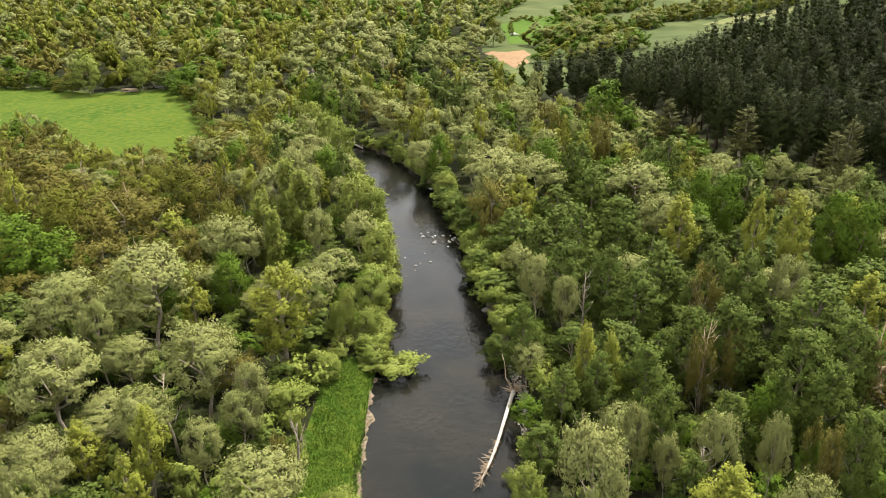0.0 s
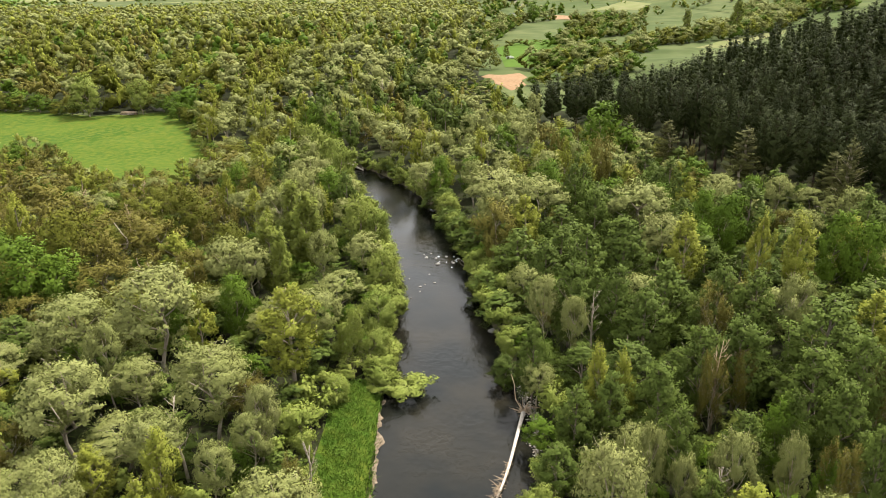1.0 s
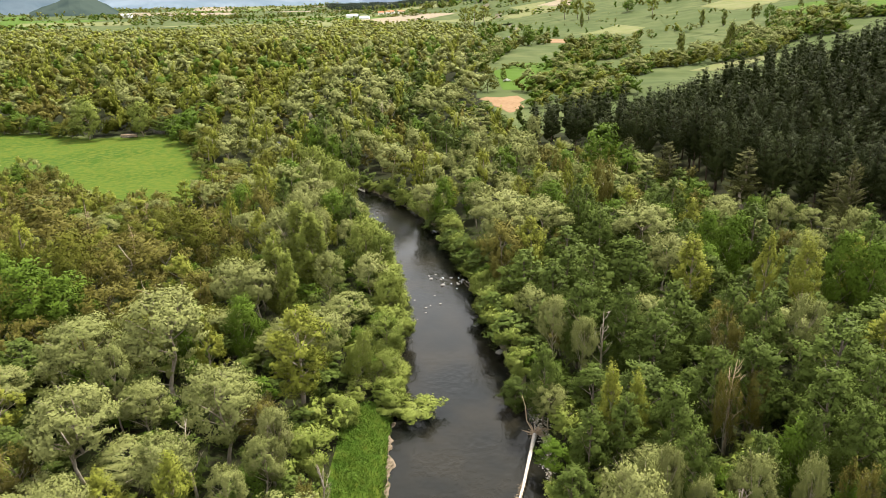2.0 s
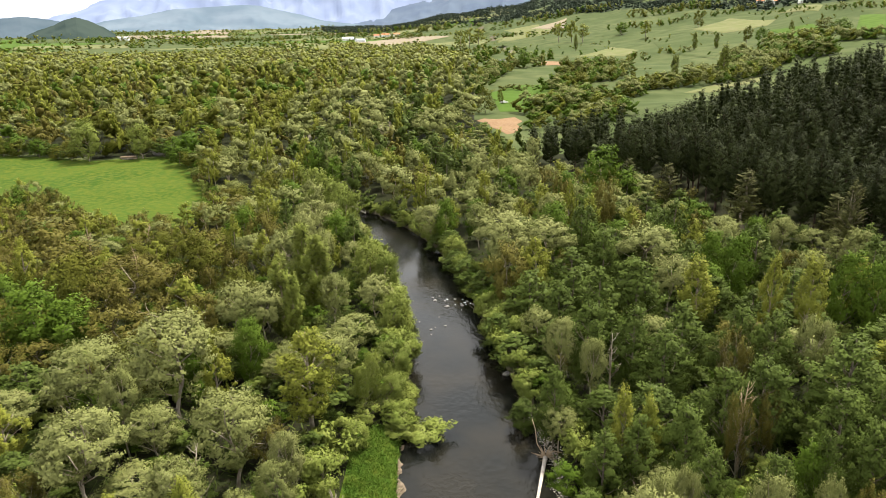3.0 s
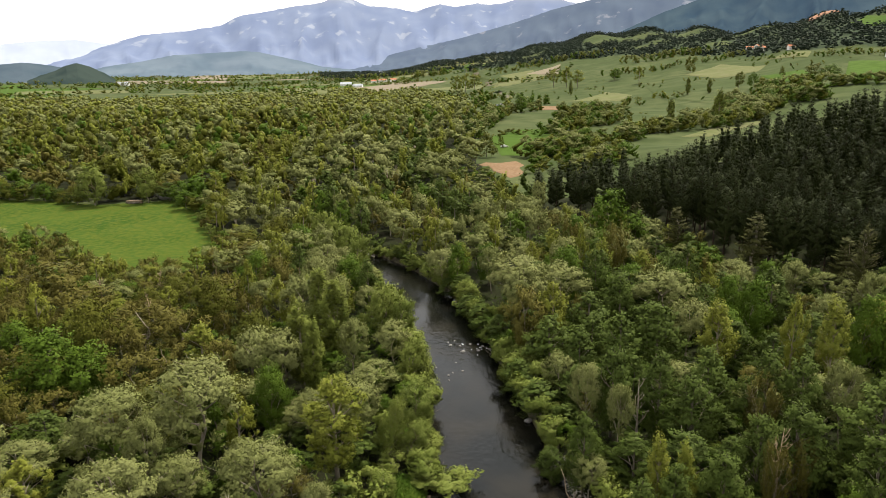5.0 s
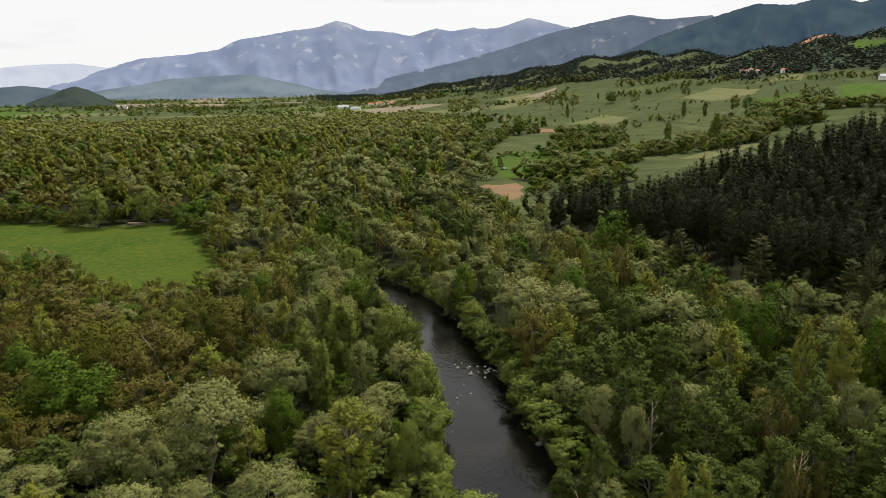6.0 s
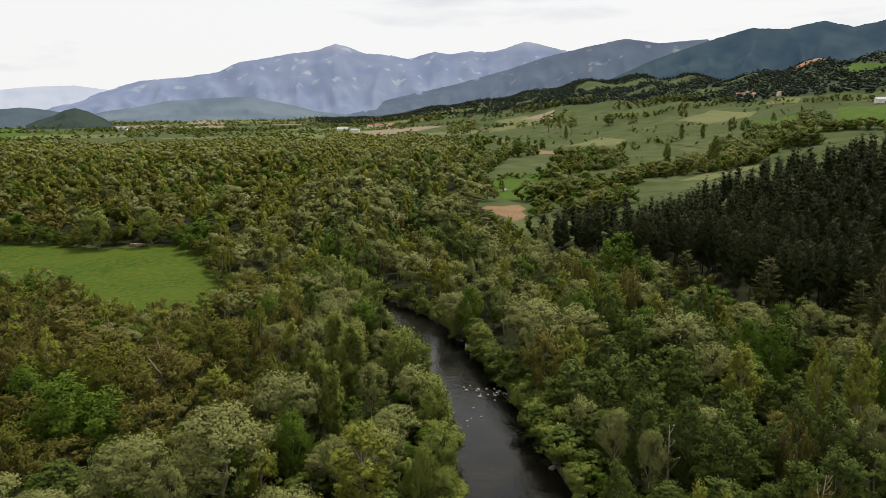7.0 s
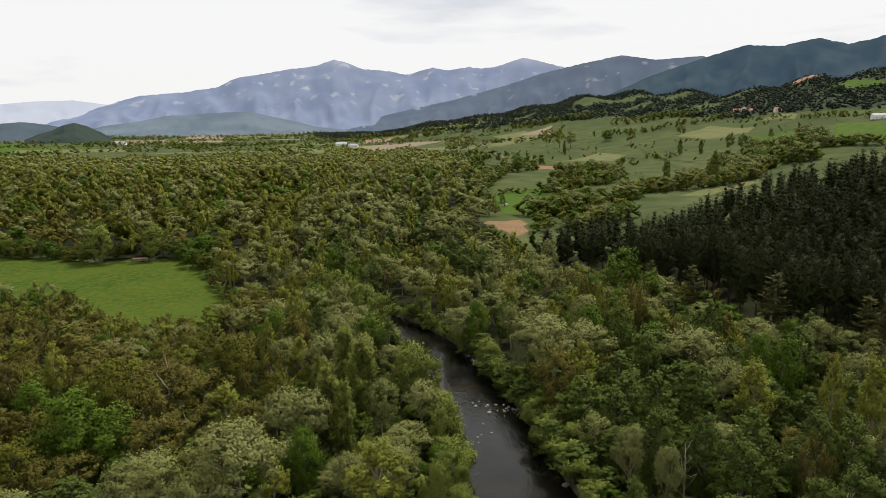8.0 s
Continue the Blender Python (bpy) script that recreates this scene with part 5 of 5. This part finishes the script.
def parked_car(x, y, turn):
    """A small pale car: body, cabin with windows, wheels."""
    thing = new("parked_car")
    thing.matrix_basis = pose(x, y, float(ground(x, y)) + 0.3, 0, 0, turn)

    def shell(name, profile, half, material, inset=1.0):
        v = [(px, s * half * (inset if pz > 1.0 else 1.0), pz) for s in (-1, 1) for px, pz in profile]
        n = len(profile)
        f = [tuple(range(n)), tuple(reversed(range(n, 2 * n)))] + [(k, k + n, (k + 1) % n + n, (k + 1) % n) for k in range(n)]
        part(name, mesh_of(name, v, f, material), thing)

    shell("body", [(-2.1, 0.35), (2.1, 0.35), (2.15, 0.75), (1.2, 0.95), (-1.9, 1.0), (-2.15, 0.8)], 0.85, WHITEWASH)
    shell("cabin", [(-1.75, 1.0), (0.9, 0.95), (0.3, 1.5), (-1.4, 1.52)], 0.78, WHITEWASH, 0.85)
    shell("window", [(-1.55, 1.06), (0.66, 1.03), (0.26, 1.42), (-1.3, 1.44)], 0.80, BARK, 0.88)
    for px in (-1.3, 1.35):
        for s in (-1, 1):
            v, f = tube([(px, s * 0.72, 0.32), (px, s * 0.9, 0.32)], [0.32, 0.32], 14)
            part("wheel", mesh_of("wheel", v, f, PINE_BARK, True), thing, "dark rubber wheel")
    tagged(thing, "small white car parked on the green pasture", "car")


parked_car(35.5, 389.0, 15)

# ---- eroded edge of the low bank ----
verts, faces = [], []
edge_rng = random.Random(5)
for i in range(64):
    y = 49.5 + i * 0.31
    x = float(river_x(y) - river_half(y)) - 0.1 + 0.75 * noise.noise(Vector((y * 0.35, 0, 0))) + 0.3 * noise.noise(Vector((y * 1.3, 4, 0)))
    tall = max(0.05, 0.3 + 0.75 * noise.noise(Vector((y * 0.45, 9, 0))))
    for k, (dx, z) in enumerate(((0.45, -0.25), (0.2, 0.04), (0.05, 0.3), (-0.1, 0.62), (-0.9, 0.5))):
        verts.append((x + dx * (0.25 + tall) + edge_rng.uniform(-.1, .1), y + edge_rng.uniform(-.08, .08), z * (tall if k else 1) + edge_rng.uniform(-.05, .05)))
    if i:
        for k in range(4):
            a = (i - 1) * 5 + k
            faces.append((a, a + 1, a + 6, a + 5))
tagged(new("river_bank", mesh_of("river_bank", verts, faces, SOIL)), "bare eroded earth edge of the grassy bank", "river bank", kind="structure")


# ---- stones, foam and gravel ----
def stone_mesh(seed, flat=0.6):
    bm = bmesh.new()
    bmesh.ops.create_icosphere(bm, subdivisions=2, radius=1.0)
    for v in bm.verts:
        v.co *= 1 + 0.28 * noise.noise(v.co * 1.3 + Vector((seed * 7.1, 0, 0)))
        v.co.z *= flat
    me = bpy.data.meshes.new("stone")
    bm.to_mesh(me)
    bm.free()
    me.materials.append(STONE)
    me.shade_smooth()
    return me


STONES = [stone_mesh(k) for k in range(5)]


def stone(x, y, z, size, k, label="pale wet boulder breaking the river's surface"):
    ob = new("stone", STONES[k % 5])
    ob.matrix_basis = pose(x, y, z, 0, 0, k * 67) @ Matrix.Diagonal((size * 0.6, size * 0.5, size * 0.6, 1))
    tagged(ob, label, "stone", "stones in the river")


for k, (x, y, s) in enumerate([(-6.2, 115.5, .45), (-5.8, 114.1, .7), (-4.1, 113.8, .45), (-3.8, 111.1, .75), (-2.3, 114.5, .5), (-1.1, 111.5, .55),
                               (-6.6, 101.6, .45), (-5.9, 102.5, .3), (-4.3, 103.1, .4), (-8.5, 104.8, .3), (-6.6, 99.8, .3), (-7.9, 97.3, .28),
                               (-8.9, 95.7, .32), (-5.2, 106.6, .3), (-5.0, 116.2, .35), (-0.2, 113.4, .5), (0.9, 112.0, .5)]):
    stone(x, y, 0.0, s, k)
for k, (x, y, s) in enumerate([(-105.2, 255.0, 2.4), (-103.2, 256.2, 1.7), (-107.2, 256.6, 1.3), (-100.5, 254.5, 1.2)]):
    ob = new("boulder", STONES[k])
    ob.matrix_basis = pose(x, y, float(ground(x, y)) + s * 0.35, 0, 0, k * 50) @ Matrix.Diagonal((s, s * 0.8, s * 1.1, 1))
    tagged(ob, "pale pinkish boulder heaped at the meadow's corner", "boulder", "boulders at the meadow")
stone(3.7, 85.8, 0.2, 0.9, 3, "round brown boulder at the water's edge")

verts, faces = [], []
rng = random.Random(11)
for k in range(700):
    y = rng.uniform(58.5, 75.5)
    bankx = float(river_x(y) + river_half(y))
    x = bankx + rng.gauss(0.55, 0.42)
    s = rng.uniform(0.04, 0.14)
    c = Vector((x, y, max(float(ground(x, y)), 0.0) + 0.03))
    n = len(verts)
    for d in ((1, 0, 0), (0, 1, 0), (-1, 0, 0), (0, -1, 0), (0, 0, 0.8)):
        verts.append(c + Vector(d) * s * rng.uniform(0.7, 1.2))
    faces += [(n, n + 1, n + 4), (n + 1, n + 2, n + 4), (n + 2, n + 3, n + 4), (n + 3, n, n + 4)]
tagged(new("gravel", mesh_of("gravel", verts, faces, GRAVEL)), "pale pebbles along the water's edge", "gravel", kind="stuff")

FOAM = rough_material("white_water", (0.5, 0.52, 0.54), (0.38, 0.4, 0.42), (0.68, 0.7, 0.72), (1.5, 9.0), 0.5, 0.4, 12.0)
verts, faces = [], []
for k in range(20):
    x, y = rng.uniform(-4.0, 2.4), rng.gauss(112.6, 1.4)
    ln, wd = rng.uniform(0.08, 0.3), rng.uniform(0.05, 0.22)
    n = len(verts)
    verts += [Vector((x - wd, y, 0.02)), Vector((x, y - ln, 0.03)), Vector((x + wd, y, 0.02)), Vector((x, y + ln * 0.5, 0.08))]
    faces.append((n, n + 1, n + 2, n + 3))
tagged(new("foam", mesh_of("foam", verts, faces, FOAM)), "white riffles of broken water among stones", "foam", kind="stuff")


# ---- grass and undergrowth ----
def tufts(name, spots, material, label, category):
    """Many upright blades or leaves: (x, y, height, width)."""
    rng = np.random.default_rng(3)
    s = np.array(spots)
    n = len(s)
    a = rng.uniform(0, 6.283, n)
    z = ground(s[:, 0], s[:, 1])
    side = np.stack([np.cos(a), np.sin(a), np.zeros(n)], 1) * s[:, 3:4]
    p = np.stack([s[:, 0], s[:, 1], z], 1)
    lean = np.stack([rng.normal(0, .8, n), rng.normal(0, .8, n), rng.uniform(0.6, 1.2, n)], 1) * s[:, 2:3]
    v = np.stack([p - side * 0.6, p + side * 0.6, p + side * 0.3 + lean, p - side * 0.4 + lean * 0.9], 1).reshape(-1, 3)
    me = mesh_of(name, v, np.arange(4 * n).reshape(-1, 4), material)
    tagged(new(name, me), label, category, kind="stuff")


spots = []
while len(spots) < 14000:
    y = rng.uniform(44, 71)
    x = float(river_x(y) - river_half(y)) - rng.uniform(0.3, 5.5)
    spots.append((x, y, rng.uniform(0.1, 0.45), rng.uniform(0.03, 0.1)))
tufts("bank_grass", spots, GRASS, "lush bright grass on the low river bank", "grass")
spots = []
while len(spots) < 30000:
    y = rng.uniform(26, 135)
    x = rng.uniform(-90, 85)
    if in_view(x, y, 4) and is_wood(x, y):
        k = rng.uniform(0.2, 0.7)
        spots.append((x, y, k, k * rng.uniform(0.2, 0.35)))
tufts("undergrowth", spots, LEAF["alder"], "tangled green undergrowth beneath the trees", "undergrowth")
patch("grassy_bank", [(-10.6, 48), (-10.4, 70), (-13, 71.5), (-15.5, 66), (-16, 55), (-14.5, 46)], MEADOW, "lush green grassy river bank", "river bank", 0.05)

# the first tree of each sort gets its own size once all its copies are made
for thing, wide, high in GROWN:
    thing.scale = (wide, wide, high)
